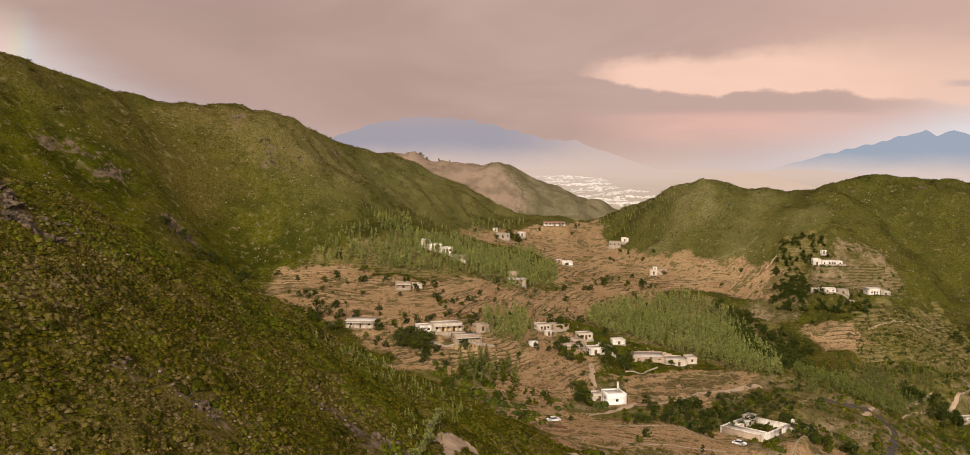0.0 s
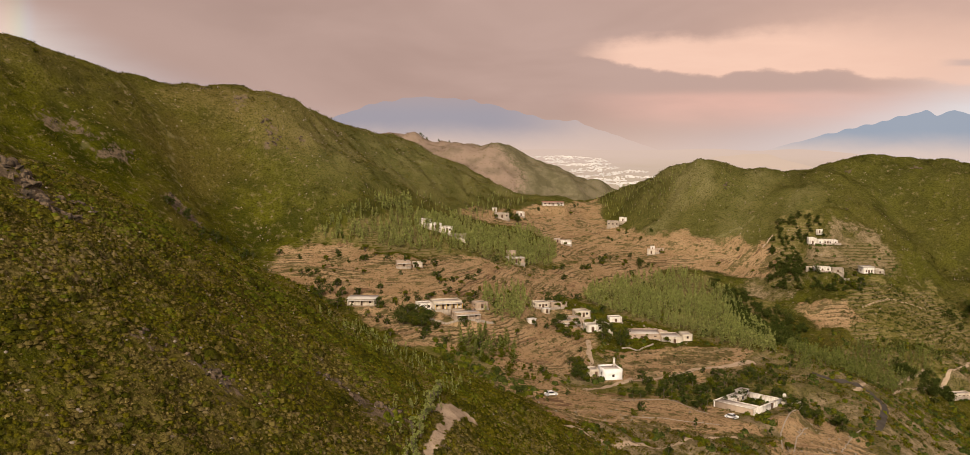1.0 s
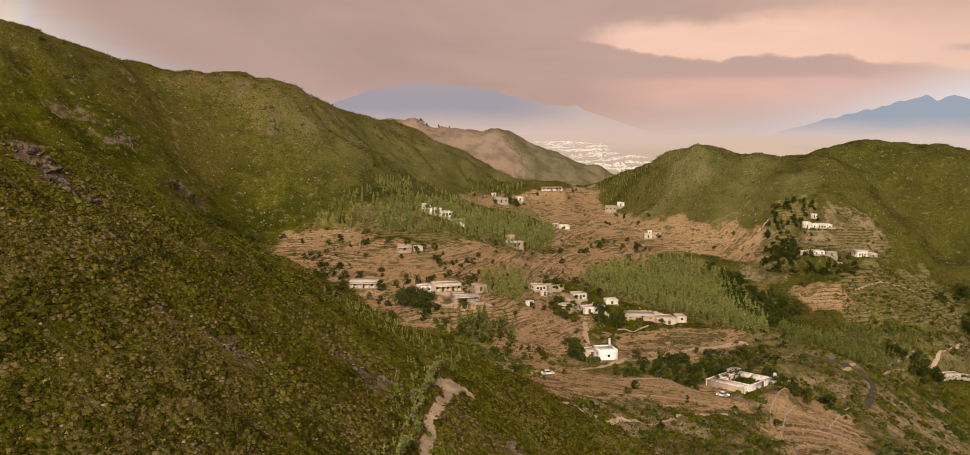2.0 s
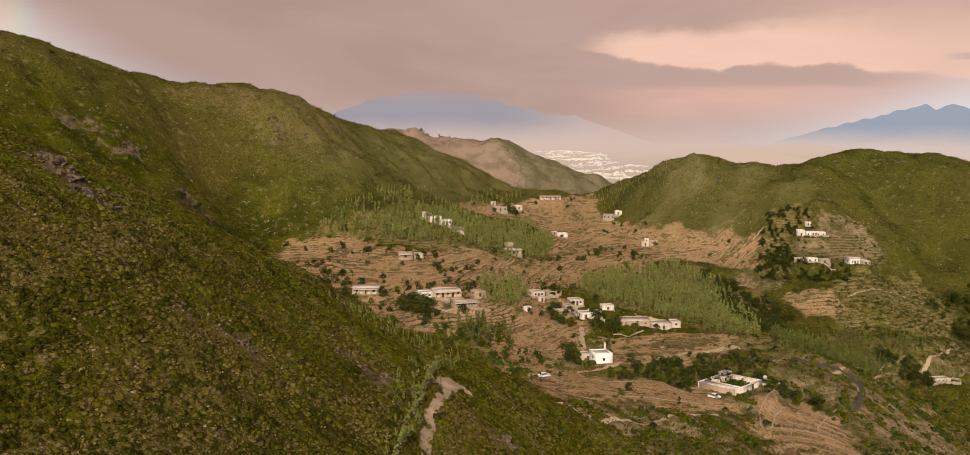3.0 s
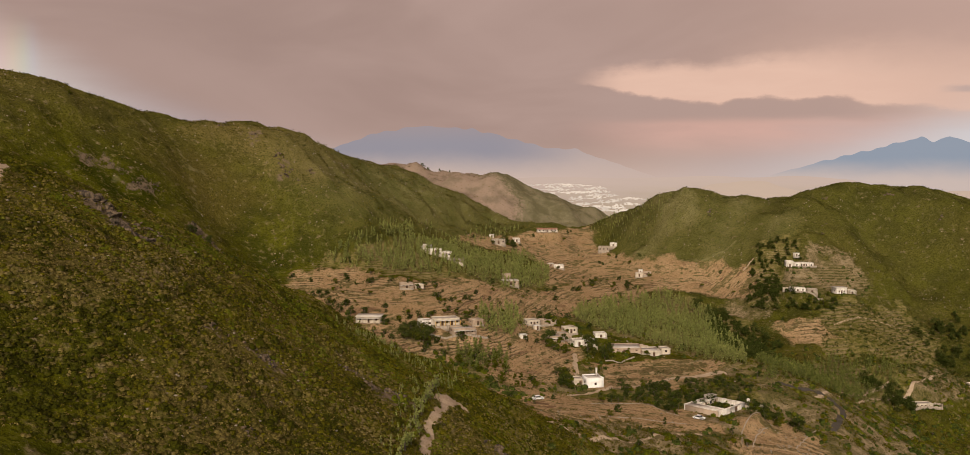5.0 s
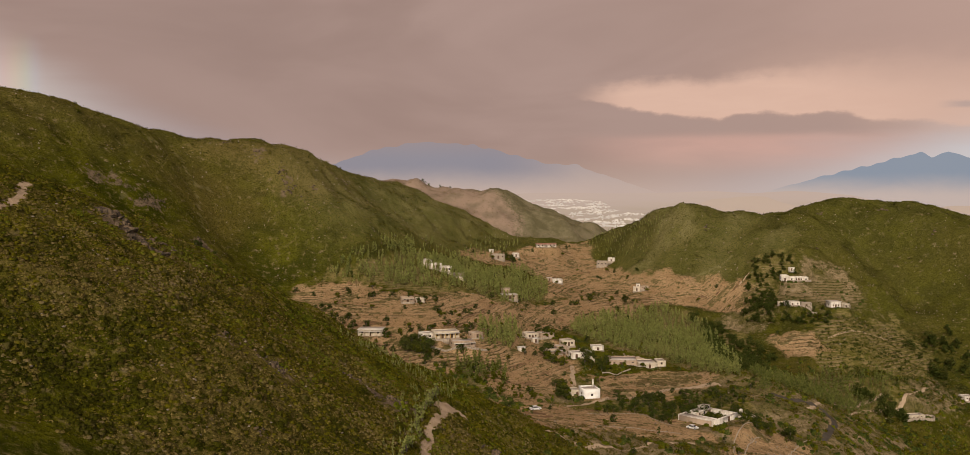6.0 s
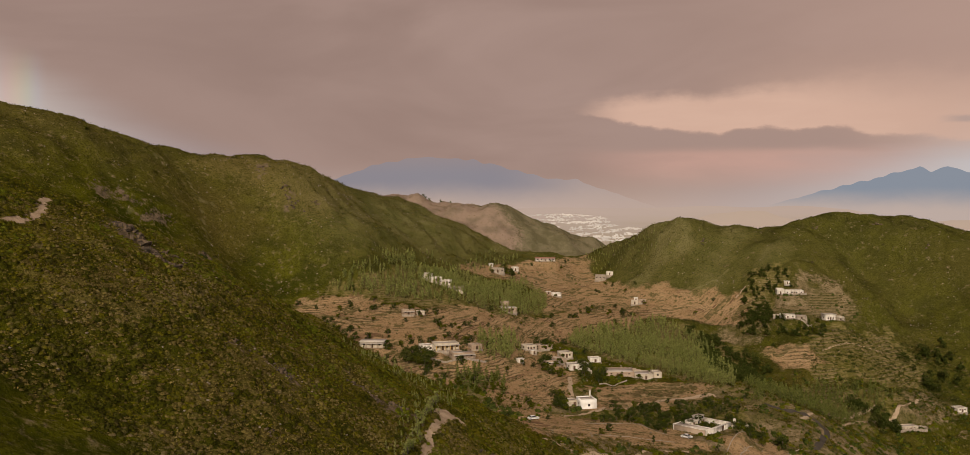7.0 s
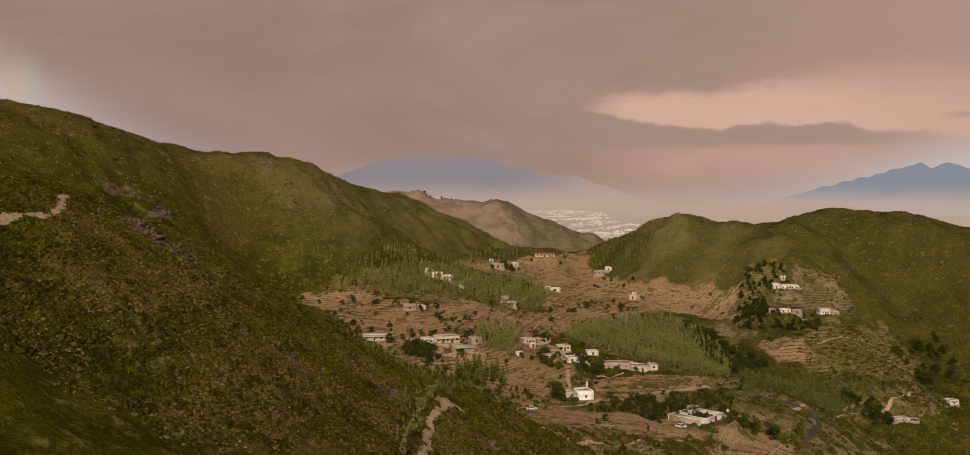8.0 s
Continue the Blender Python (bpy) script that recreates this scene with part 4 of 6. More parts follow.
def open_slope(x, y):
    """Where scrub grows: not on tilled land, tracks or bare rock."""
    return layer("open", x, y)


rng = np.random.default_rng(7)
spur = [(-104, 56), (-40, 56), (-22, 78), (-8, 104), (10, 112), (24, 130), (44, 190), (46, 214), (30, 240), (-10, 262), (-40, 240), (-66, 200), (-84, 150), (-104, 130)]
dry_patch = lambda x, y: np.maximum(0.8 * patchy(x, y, 21, 73, -0.3, 0.8) * (0.5 + 0.5 * patchy(x, y, 7, 69)) * (0.5 + 0.5 * smooth(x, 8, -20)), layer("tan", x, y) * (0.35 + 0.65 * patchy(x, y, 6, 67, -0.5, 0.3)))
moist = [(-80, 138), (-57, 138), (-42, 150), (-26, 166), (-14, 170), (-2, 200), (-30, 214), (-64, 180)]
x, y = scatter(rng, 112000, -100, 45, 52, 235, lambda x, y: area(spur, x, y) * open_slope(x, y) * (0.15 + 0.85 * patchy(x, y, 5, 63, -0.7, 0.3)) * (1 - 0.8 * dry_patch(x, y)) * smooth(x + 0.6 * y, -85, -45))
kind = wave(x, y, 26, 64) + 0.6 * rng.normal(size=len(x)) - 1.7 * smooth(y, 115, 62) + 1.0 * area(moist, x, y, 8)
mounds("spur_bushes", "close grown olive green low bushes on the near slope", rng, x[abs(kind) <= 0.8], y[abs(kind) <= 0.8], 0.46, SCRUB, 6)
mounds("spur_green_bushes", "close grown green low bushes on the near slope", rng, x[kind > 0.8], y[kind > 0.8], 0.46, GREEN_SCRUB, 6)
mounds("spur_dark_bushes", "dark green low bushes on the near slope", rng, x[kind < -0.8], y[kind < -0.8], 0.48, DARK_SCRUB, 6)
x, y = scatter(rng, 80000, -100, 45, 52, 235, lambda x, y: area(spur, x, y) * open_slope(x, y) * (0.03 + 0.8 * dry_patch(x, y)))
mounds("spur_dry_bushes", "brown half dry low bushes on the near slope", rng, x, y, 0.42, BROWN_SCRUB, 5, 0.6)
x, y = scatter(rng, 2600, -100, 45, 60, 235, lambda x, y: area(spur, x, y) * open_slope(x, y) * (0.1 + 0.9 * patchy(x, y, 18, 68)))
mounds("spur_tall_bushes", "larger rounded dark green bushes standing out of the scrub", rng, x, y, 0.70, DARK_SCRUB, 34, 0.95, 0.30)
x, y = scatter(rng, 15000, -110, 45, 45, 250, lambda x, y: area(spur, x, y) * open_slope(x, y) * (0.3 + 0.7 * patchy(x, y, 22, 71, -0.8, 0.5)) * (0.6 + 0.4 * patchy(x, y, 7, 70)))
shrubland("spur_scrub", "dense olive green scrub on the near slope", rng, x, y, 6, 0.95, 0.32, SCRUB)
x, y = scatter(rng, 20000, -110, 45, 45, 250, lambda x, y: area(spur, x, y) * open_slope(x, y) * dry_patch(x, y))
shrubland("spur_dry_grass", "tufts of tan dry grass on the near slope", rng, x, y, 5, 0.6, 0.36, DRY, 0.1, 0.5)
x, y = scatter(rng, 42000, -300, 40, 320, 800, lambda x, y: open_slope(x, y) * (0.25 + 0.75 * patchy(x, y, 24, 74)))
shrubland("hill_scrub", "green scrub dotted over the long hillside", rng, x, y, 3, 1.3, 0.75, SCRUB, 0.1, 0.35, 1.6)
x, y = scatter(rng, 16000, -300, 40, 320, 800, lambda x, y: open_slope(x, y) * patchy(x, y, 40, 75, 0.0, 0.9))
shrubland("hill_dry_grass", "pale dry tufts on the long hillside", rng, x, y, 3, 0.8, 0.6, DRY, 0.1, 0.4)
x, y = scatter(rng, 40000, 90, 430, 440, 680, lambda x, y: open_slope(x, y) * (0.2 + 0.6 * patchy(x, y, 28, 76)))
shrubland("east_hill_scrub", "green scrub over the rounded eastern hills", rng, x, y, 3, 1.2, 0.7, HAZED_SCRUB, 0.1, 0.25, 1.8)
x, y = scatter(rng, 20000, 90, 330, 190, 480, lambda x, y: open_slope(x, y) * (0.15 + 0.7 * patchy(x, y, 15, 77)))
shrubland("valley_scrub", "mixed bushes and weeds on the rough valley side", rng, x, y, 6, 1.1, 0.6, SCRUB)
x, y = scatter(rng, 7000, 10, 90, 190, 265, lambda x, y: open_slope(x, y) * (0.15 + 0.7 * patchy(x, y, 12, 79)))
shrubland("bank_scrub", "bushes and weeds on the stony banks", rng, x, y, 8, 1.0, 0.5, SCRUB)
x, y = scatter(rng, 26000, -110, 210, 200, 690, lambda x, y: layer("soil", x, y) * patchy(x, y, 12, 78, 0.0, 1.0) * 0.6)
shrubland("field_weeds", "small weeds along the bare terraces", rng, x, y, 4, 0.5, 0.36, SCRUB)
x, y = scatter(rng, 30000, -110, 280, 270, 600, lambda x, y: layer("lush", x, y) * 0.6 * (1 - layer("path", x, y)))
shrubland("green_undergrowth", "green undergrowth between the young trees", rng, x, y, 5, 0.9, 0.55, GREEN_SCRUB)


# ---- young plantations ----
BARK = plaster_material("bark", (0.13, 0.10, 0.07), (0.07, 0.055, 0.04), 3.0, 0.95)
PLANTATIONS = {
    "streamside": [(45, 433), (71, 491), (112, 534), (140, 500), (136, 440), (116, 352), (101, 357), (91, 388), (54, 409)],
    "hillfoot": [(-83, 439), (-60, 462), (-42, 500), (-33, 474), (-16, 528), (28, 572), (42, 556), (42, 515), (14, 452), (-13, 434), (-41, 424)],
    "school": [(-2, 379), (16, 410), (21, 383), (14, 350), (0, 345)],
    "gully": [(-13, 323), (4, 333), (14, 318), (-3, 304)],
    "lower": [(131, 390), (189, 454), (232, 453), (215, 431), (152, 364), (118, 337)],
    "hillside": [(-62, 470), (-20, 560), (10, 640), (30, 640), (-10, 545), (-36, 500)],
    "ridge": [(78, 680), (100, 690), (142, 636), (118, 610), (92, 640)],
    "roadside": [(-14, 104), (-10.5, 104), (-11.5, 140), (-8, 168), (-4, 188), (-9, 190), (-14.5, 160)],
    "nose": [(-40, 196), (-28, 212), (0, 205), (-5, 192), (-22, 186)],
}
SPACING = {"hillside": 3.4, "ridge": 2.8, "roadside": 1.5, "nose": 2.2}
for key, points in PLANTATIONS.items():
    rng = np.random.default_rng(sum(map(ord, key)))
    gap = SPACING.get(key, 2.4)
    px, py = [p[0] for p in points], [p[1] for p in points]
    x, y = np.meshgrid(np.arange(min(px), max(px), gap), np.arange(min(py), max(py), gap))
    x, y = (x + rng.uniform(-0.9, 0.9, x.shape)).ravel(), (y + rng.uniform(-0.9, 0.9, y.shape)).ravel()
    keep = (area(points, x, y) > rng.uniform(0.2, 0.8, x.shape)) & (rng.uniform(size=x.shape) < 0.45 + 0.5 * patchy(x, y, 13, 82))
    x, y = x[keep], y[keep]
    n, per = len(x), 46
    small = {"hillside": 0.62, "ridge": 0.42, "roadside": 0.26, "nose": 0.36, "lower": 0.9}.get(key, 1.0)
    tall = small * rng.uniform(3.4, 7.0, n) * (1 + 0.15 * wave(x, y, 30, 81))
    z = ground_at(x, y)
    h = rng.beta(1.3, 1.5, (n, per)) * 0.86 + 0.14
    turn = rng.uniform(0, 2 * math.pi, (n, per))
    out = rng.uniform(0.2, 1.0, (n, per)) * (0.78 * (1.12 - h)) * tall[:, None] * 0.30
    lean = rng.normal(size=(n, 2)) * 0.04
    c = np.stack([x[:, None] + out * np.cos(turn) + lean[:, :1] * h * tall[:, None], y[:, None] + out * np.sin(turn) + lean[:, 1:] * h * tall[:, None],
                  z[:, None] + h * tall[:, None]], -1)
    v, f = leaves(c.reshape(-1, 3), np.repeat(0.125 * tall, per), rng, 0.45, 0.6)
    grove = mesh_object("young_plantation", v, f, MID_LEAF if key in ("lower", "gully") else YOUNG_LEAF)
    ring = np.array([(1, 0), (-0.5, 0.87), (-0.5, -0.87)]) * 0.05
    low = np.concatenate([np.stack([x[:, None] + ring[None, :, 0], y[:, None] + ring[None, :, 1], np.repeat(z[:, None] - 0.1, 3, 1)], -1),
                          np.stack([x[:, None] + 0.3 * ring[None, :, 0], y[:, None] + 0.3 * ring[None, :, 1], np.repeat((z + 0.85 * tall)[:, None], 3, 1)], -1)], 1)
    six = np.array([(0, 1, 4, 3), (1, 2, 5, 4), (2, 0, 3, 5)])
    part("stem", low.reshape(-1, 3), (np.arange(n)[:, None, None] * 6 + six[None]).reshape(-1, 4), BARK, grove)
    tagged(grove, "plantation of slender mid green young trees in rows" if key in ("lower", "gully") else "plantation of slender light green young trees in rows", "plantation", kind="stuff")


hedge = PLANTATIONS["roadside"]
x, y = scatter(np.random.default_rng(31), 1500, -16, 0, 100, 192, lambda x, y: area(hedge, x, y) * (1 - layer("path", x, y)) * (0.2 + 0.8 * patchy(x, y, 7, 66)))
cushions("roadside_bushes", "light green bushes hedging the dirt road", np.random.default_rng(32), x, y, 0.42, GREEN_SCRUB, 1.2)


# ---- single trees and bushes ----
def make_tree(name, label, seed, height, spread, material, group, trunk=0.12, sprays=400, spray=0.55):
    rng = np.random.default_rng(seed)
    root = new(name)
    top = np.array([rng.normal() * 0.2, rng.normal() * 0.2, height * 0.72])
    pieces = [tube([(0, 0, -0.3), top * 0.45 + (0.1, 0, 0), top], [0.16, 0.11, 0.03], 6)]
    lobes = []
    for k in range(8):
        a, r, h = k * 2.4 + rng.uniform(-0.4, 0.4), spread * rng.uniform(0.25, 0.62), height * rng.uniform(trunk + 0.08, 0.86)
        r = r * (1.15 - 0.6 * max(0, h / height - 0.5))
        tip = np.array([r * math.cos(a), r * math.sin(a), h])
        base = top * rng.uniform(0.35, 0.8)
        pieces.append(tube([base, base * 0.5 + tip * 0.5 + (0, 0, 0.1), tip], [0.06, 0.045, 0.015], 4))
        lobes.append((tip, spread * rng.uniform(0.34, 0.52)))
    v, f = joined(pieces)
    part("trunk", v, f, BARK, root, "grey brown trunk and limbs")
    c = []
    for tip, r in lobes:
        d = rng.normal(size=(sprays // 8, 3))
        d /= np.linalg.norm(d, axis=1, keepdims=True)
        c.append(tip + d * r * rng.uniform(0.45, 1.08, (len(d), 1)) * (1, 1, 0.8))
    c = np.concatenate(c)
    v, f = leaves(c, spray * rng.uniform(0.6, 1.3, len(c)), rng, 0.5, 0.75)
    part("crown", v, f, material, root)
    return tagged(root, label, "tree" if height > 2.4 else "bush", group)


def plant(kinds, rng, x, y, low=0.75, high=1.3, sink=0.05):
    """Copies of the kinds at the places; the first of each kind is moved rather than copied."""
    z = ground_at(x, y)
    for i in range(len(x)):
        kind = kinds[int(rng.integers(len(kinds)))]
        s = rng.uniform(low, high)
        t = pose(x[i], y[i], z[i] - sink, 0, 0, rng.uniform(0, 360))
        if kind.get("planted"):
            ob = copy_thing(kind, t)
        else:
            ob = kind
            ob.matrix_basis = t
            ob["planted"] = 1
        ob.scale = (s * rng.uniform(0.85, 1.15), s * rng.uniform(0.85, 1.15), s)


TREES = [make_tree("tree", "dark green broadleaf tree with a rounded crown", 100 + k, 5.2 + 0.5 * k, 2.3 + 0.2 * k, DARK_LEAF, "valley trees") for k in range(4)]
TREES += [make_tree("tree", "mid green broadleaf tree with a loose crown", 110 + k, 4.6 + 0.6 * k, 1.9 + 0.2 * k, GREEN_SCRUB, "valley trees") for k in range(2)]
TALL = [make_tree("tree", "slim dark tree with an upright crown", 120 + k, 6.8, 1.25, DARK_LEAF, "valley trees", 0.2) for k in range(2)]
BUSHES = [make_tree("bush", "dark green rounded field bush", 130 + k, 1.7 + 0.2 * k, 1.0, DARK_LEAF, "field bushes", 0.08, 120, 0.4) for k in range(3)]
BUSHES += [make_tree("bush", "olive green field bush", 140 + k, 1.8, 1.0, GREEN_SCRUB, "field bushes", 0.08, 120, 0.4) for k in range(2)]
YOUNG = [make_tree("young_tree", "slender light green young tree beside the dirt road", 150 + k, 2.5 + 0.3 * k, 0.62, YOUNG_LEAF, "roadside trees", 0.08, 240, 0.26) for k in range(3)]
rng = np.random.default_rng(18)
lane = np.array(along([(-10.6, 96, 0), (-10.4, 110, 0), (-10.6, 124, 0), (-10.3, 136, 0), (-9.6, 144, 0), (-9.4, 158, 0), (-8.8, 168, 0), (-8.6, 178, 0)], 2.0))
lane = lane[rng.uniform(size=len(lane)) < 0.86]
plant(YOUNG, rng, lane[:, 0] + rng.normal(size=len(lane)) * 0.35, lane[:, 1] + rng.normal(size=len(lane)) * 0.5, 0.6, 1.25)
rng = np.random.default_rng(17)
WOODS = [
    (110, [(44, 286), (58, 308), (86, 324), (108, 328), (107, 304), (72, 284)]),
    (120, [(132, 521), (153, 500), (165, 462), (138, 400), (122, 372), (118, 400), (128, 466)]),
    (120, [(187, 582), (212, 569), (204, 561), (187, 553), (189, 526), (181, 512), (200, 500), (198, 490), (160, 508), (174, 556)]),
    (26, [(-33, 344), (-21, 342), (-17, 331), (-31, 330)]),
    (18, [(-66, 372), (-52, 356), (-60, 340), (-78, 360)]),
    (34, [(-12, 318), (6, 330), (26, 300), (14, 292), (-20, 304)]),
    (14, [(30, 372), (40, 366), (36, 350), (28, 356)]),
    (16, [(46, 372), (60, 376), (60, 352), (48, 354)]),
    (14, [(31, 322), (35, 330), (37, 310), (31, 306)]),
    (26, [(196, 430), (216, 436), (222, 412), (204, 404)]),
    (18, [(96, 300), (116, 300), (120, 286), (100, 284)]),
    (10, [(28, 400), (36, 404), (38, 392), (30, 388)]),
    (10, [(196, 508), (212, 506), (206, 494), (192, 498)]),
    (8, [(10, 592), (22, 602), (26, 592), (14, 582)]),
    (20, [(60, 530), (100, 546), (104, 540), (62, 520)]),
    (30, [(255, 500), (290, 520), (300, 480), (262, 470)]),
    (13, [(-140, 399), (-138, 406), (-122, 406), (-121, 398)]),
    (16, [(-124, 406), (-118, 418), (-104, 420), (-104, 410)]),
]
FAR_WOODS = {1: "trees crowding the stream gully", 2: "dark trees below the hillside houses", 9: "dark trees beside the broken walls", 15: "trees in the far gully below the hills", 5: "trees in the gully below the fields"}
for k, (count, points) in enumerate(WOODS):
    px, py = [p[0] for p in points], [p[1] for p in points]
    x, y = scatter(rng, count * 3, min(px), max(px), min(py), max(py), lambda x, y: area(points, x, y, 1.0))
    x, y = x[:count], y[:count]
    if k not in FAR_WOODS:
        plant(TREES, rng, x, y, 0.4, 0.8) if k in (0, 16, 17) else plant(TREES, rng, x, y, 0.55, 1.0)
        continue
    z, pieces = ground_at(x, y), []
    for i in range(len(x)):
        kind, s = TREES[int(rng.integers(len(TREES)))], rng.uniform(0.7, 1.25) * {5: 0.5, 2: 0.72}.get(k, 1.0)
        for piece in kind.children:
            v, f = np.empty(3 * len(piece.data.vertices)), np.empty(4 * len(piece.data.polygons), int)
            piece.data.vertices.foreach_get("co", v)
            piece.data.loops.foreach_get("vertex_index", f)
            pieces.append((turned(v.reshape(-1, 3) * s, rng.uniform(0, 360), x[i], y[i]) + (0, 0, z[i]), f.reshape(-1, 4)))
    v, f = joined(pieces)
    tagged(mesh_object("wood", v, f, GREEN_SCRUB if k == 5 else DARK_LEAF), FAR_WOODS[k], "woodland", kind="stuff")
SPOTS = [(-35, 402), (-28, 404), (222, 522), (228, 520), (106, 295), (104, 301), (91, 292.5), (87.5, 288), (52, 570), (22, 590), (13, 590), (210, 514), (202, 507), (-56, 352),
         (-40, 348), (58, 374), (66, 366), (20, 352), (86, 264), (97, 282), (62, 258), (44, 258), (-68, 436), (-30, 398), (6, 452), (22, 470), (112, 574), (39.5, 379), (52.5, 371), (59, 379), (72, 380), (46.5, 379), (36, 386), (81, 377), (30, 362), (49, 365), (-8, 352), (-26, 356), (-62, 366), (-70, 380), (-76, 392)]
plant(TREES + TALL, rng, np.array([s[0] for s in SPOTS], float), np.array([s[1] for s in SPOTS], float), 0.5, 0.85)
x, y = scatter(rng, 3000, -105, 180, 215, 660, lambda x, y: layer("soil", x, y) * (0.08 + 0.5 * patchy(x, y, 45, 91)))
plant(BUSHES, rng, x[:112], y[:112], 0.6, 1.7)
x, y = scatter(rng, 500, -92, 14, 316, 425, lambda x, y: layer("soil", x, y) * (0.2 + 0.8 * patchy(x, y, 18, 103)))
plant(BUSHES, rng, x[:92], y[:92], 0.8, 1.9)
x, y = scatter(rng, 900, 20, 260, 205, 440, lambda x, y: (1 - layer("soil", x, y)) * (1 - layer("tar", x, y)) * 0.7)
plant(BUSHES, rng, x[:85], y[:85], 0.7, 2.0)
rough = lambda x, y: (1 - np.maximum.reduce([layer("soil", x, y), layer("path", x, y), layer("tar", x, y)])) * (1 - 0.75 * layer("lush", x, y))
x, y = scatter(rng, 30000, 14, 300, 195, 460, lambda x, y: rough(x, y) * smooth(x, 8, 30) * (0.06 + 0.94 * patchy(x, y, 15, 92, -0.1, 0.8)) * (1 - 0.6 * smooth(y, 300, 340) * smooth(x, 140, 120)))
pick = wave(x, y, 21, 105) + 0.7 * rng.normal(size=len(x))
mounds("valley_dark_bushes", "dark rounded bushes over the rough valley side", rng, x[pick < -0.2], y[pick < -0.2], 1.05, DARK_LEAF, 16, 0.9, 0.44)
mounds("valley_green_bushes", "green rounded bushes over the rough valley side", rng, x[pick > 0.3], y[pick > 0.3], 1.0, GREEN_SCRUB, 16, 0.9, 0.44)
middle = abs(pick - 0.05) <= 0.25
mounds("valley_olive_bushes", "olive bushes over the rough valley side", rng, x[middle], y[middle], 0.95, SCRUB, 14, 0.8, 0.44)
x, y = scatter(rng, 24000, 14, 330, 195, 480, lambda x, y: rough(x, y) * smooth(x, 8, 30) * (0.1 + 0.9 * patchy(x, y, 9, 106, -0.4, 0.7)))
mounds("valley_low_scrub", "low tufted scrub on the dry valley side", rng, x, y, 0.5, SCRUB, 7, 0.7, 0.6, False)
hollow = [(-18, 320), (4, 312), (12, 290), (24, 284), (16, 264), (6, 268), (-6, 268), (-16, 290)]
x, y = scatter(rng, 900, -22, 28, 258, 326, lambda x, y: area(hollow, x, y) * (1 - layer("path", x, y)) * (0.3 + 0.7 * patchy(x, y, 9, 107)))
pick = rng.uniform(size=len(x)) < 0.6
mounds("hollow_dark_bushes", "dark bushes crowding the hollow below the fields", rng, x[pick], y[pick], 1.2, DARK_LEAF, 30, 1.0, 0.3)
mounds("hollow_green_bushes", "green bushes crowding the hollow below the fields", rng, x[~pick], y[~pick], 1.1, GREEN_SCRUB, 30, 1.0, 0.3)
hill_foot = [(178, 562), (232, 562), (250, 535), (200, 500), (172, 505)]
x, y = scatter(rng, 900, 170, 255, 495, 570, lambda x, y: area(hill_foot, x, y) * patchy(x, y, 13, 108, -0.3, 0.6) * 0.6)
mounds("hillside_bushes", "dark bushes round the hillside houses", rng, x, y, 0.95, DARK_LEAF, 22, 0.9, 0.34)
x, y = scatter(rng, 16000, -105, 200, 290, 690, lambda x, y: layer("soil", x, y) * patchy(x, y, 60, 93, -0.8, 0.5) * (0.2 + 0.8 * smooth(abs(sample(level, x, y) % 1.0 - 0.8), 0.3, 0.15)))
shrubland("terrace_bushes", "dark small bushes strewn over the bare terraces", rng, x, y, 14, 0.8, 0.42, DARK_LEAF, 0.1, 0.8)
x, y = scatter(rng, 2600, 22, 124, 214, 262, lambda x, y: layer("soil", x, y) * smooth(sample(level, x, y) % 1.0, 0.55, 0.8) * patchy(x, y, 11, 100, -0.3, 0.5) * 0.6)
shrubland("field_edge_bushes", "bushes and weeds along the stony field edges", rng, x, y, 22, 1.0, 0.4, SCRUB, 0.1, 0.8)
green = [(190, 452), (186, 480), (206, 507), (263, 529), (296, 500), (300, 455), (250, 440)]
x, y = scatter(rng, 26000, 165, 305, 435, 535, lambda x, y: area(green, x, y) * (0.15 + 0.85 * patchy(x, y, 9, 94)) * (0.12 + 0.88 * smooth(abs(sample(level, x, y) % 1.0 - 0.8), 0.28, 0.14)) * (1 - layer("path", x, y)))
shrubland("terrace_scrub", "dark green scrub in rows along the green terraces", rng, x, y, 6, 1.0, 0.6, DARK_LEAF)
x, y = scatter(rng, 34000, 90, 400, 470, 680, lambda x, y: open_slope(x, y) * (0.1 + 0.6 * patchy(x, y, 33, 97, -0.4, 0.9)) * (0.3 + 0.7 * patchy(x, y, 9, 110)))
shrubland("east_dark_scrub", "dark scrub in the folds of the eastern hills", rng, x, y, 4, 1.3, 0.75, DARK_SCRUB, 0.1, 0.25, 1.6)
x, y = scatter(rng, 34000, -240, 40, 340, 720, lambda x, y: open_slope(x, y) * (0.12 + 0.6 * patchy(x, y, 37, 98, -0.4, 0.9)) * (0.3 + 0.7 * patchy(x, y, 9, 109)))
shrubland("hill_dark_scrub", "dark scrub in the folds of the long hillside", rng, x, y, 4, 1.3, 0.75, DARK_SCRUB, 0.1, 0.3, 1.4)
x, y = scatter(rng, 9000, -160, 210, 880, 1060, lambda x, y: 0.3 + 0.6 * patchy(x, y, 50, 99))
shrubland("far_hill_scrub", "sparse scrub over the brown hill by the pass", rng, x, y, 3, 1.6, 0.8, BROWN_SCRUB, 0.1, 0.2, 1.8)
x, y = np.array([-204.5, -66, -70, -73, -52, -40]), np.array([421, 1052, 1053, 1055, 1046, 1040.0])
plant(TREES, rng, x, y, 0.45, 0.9)


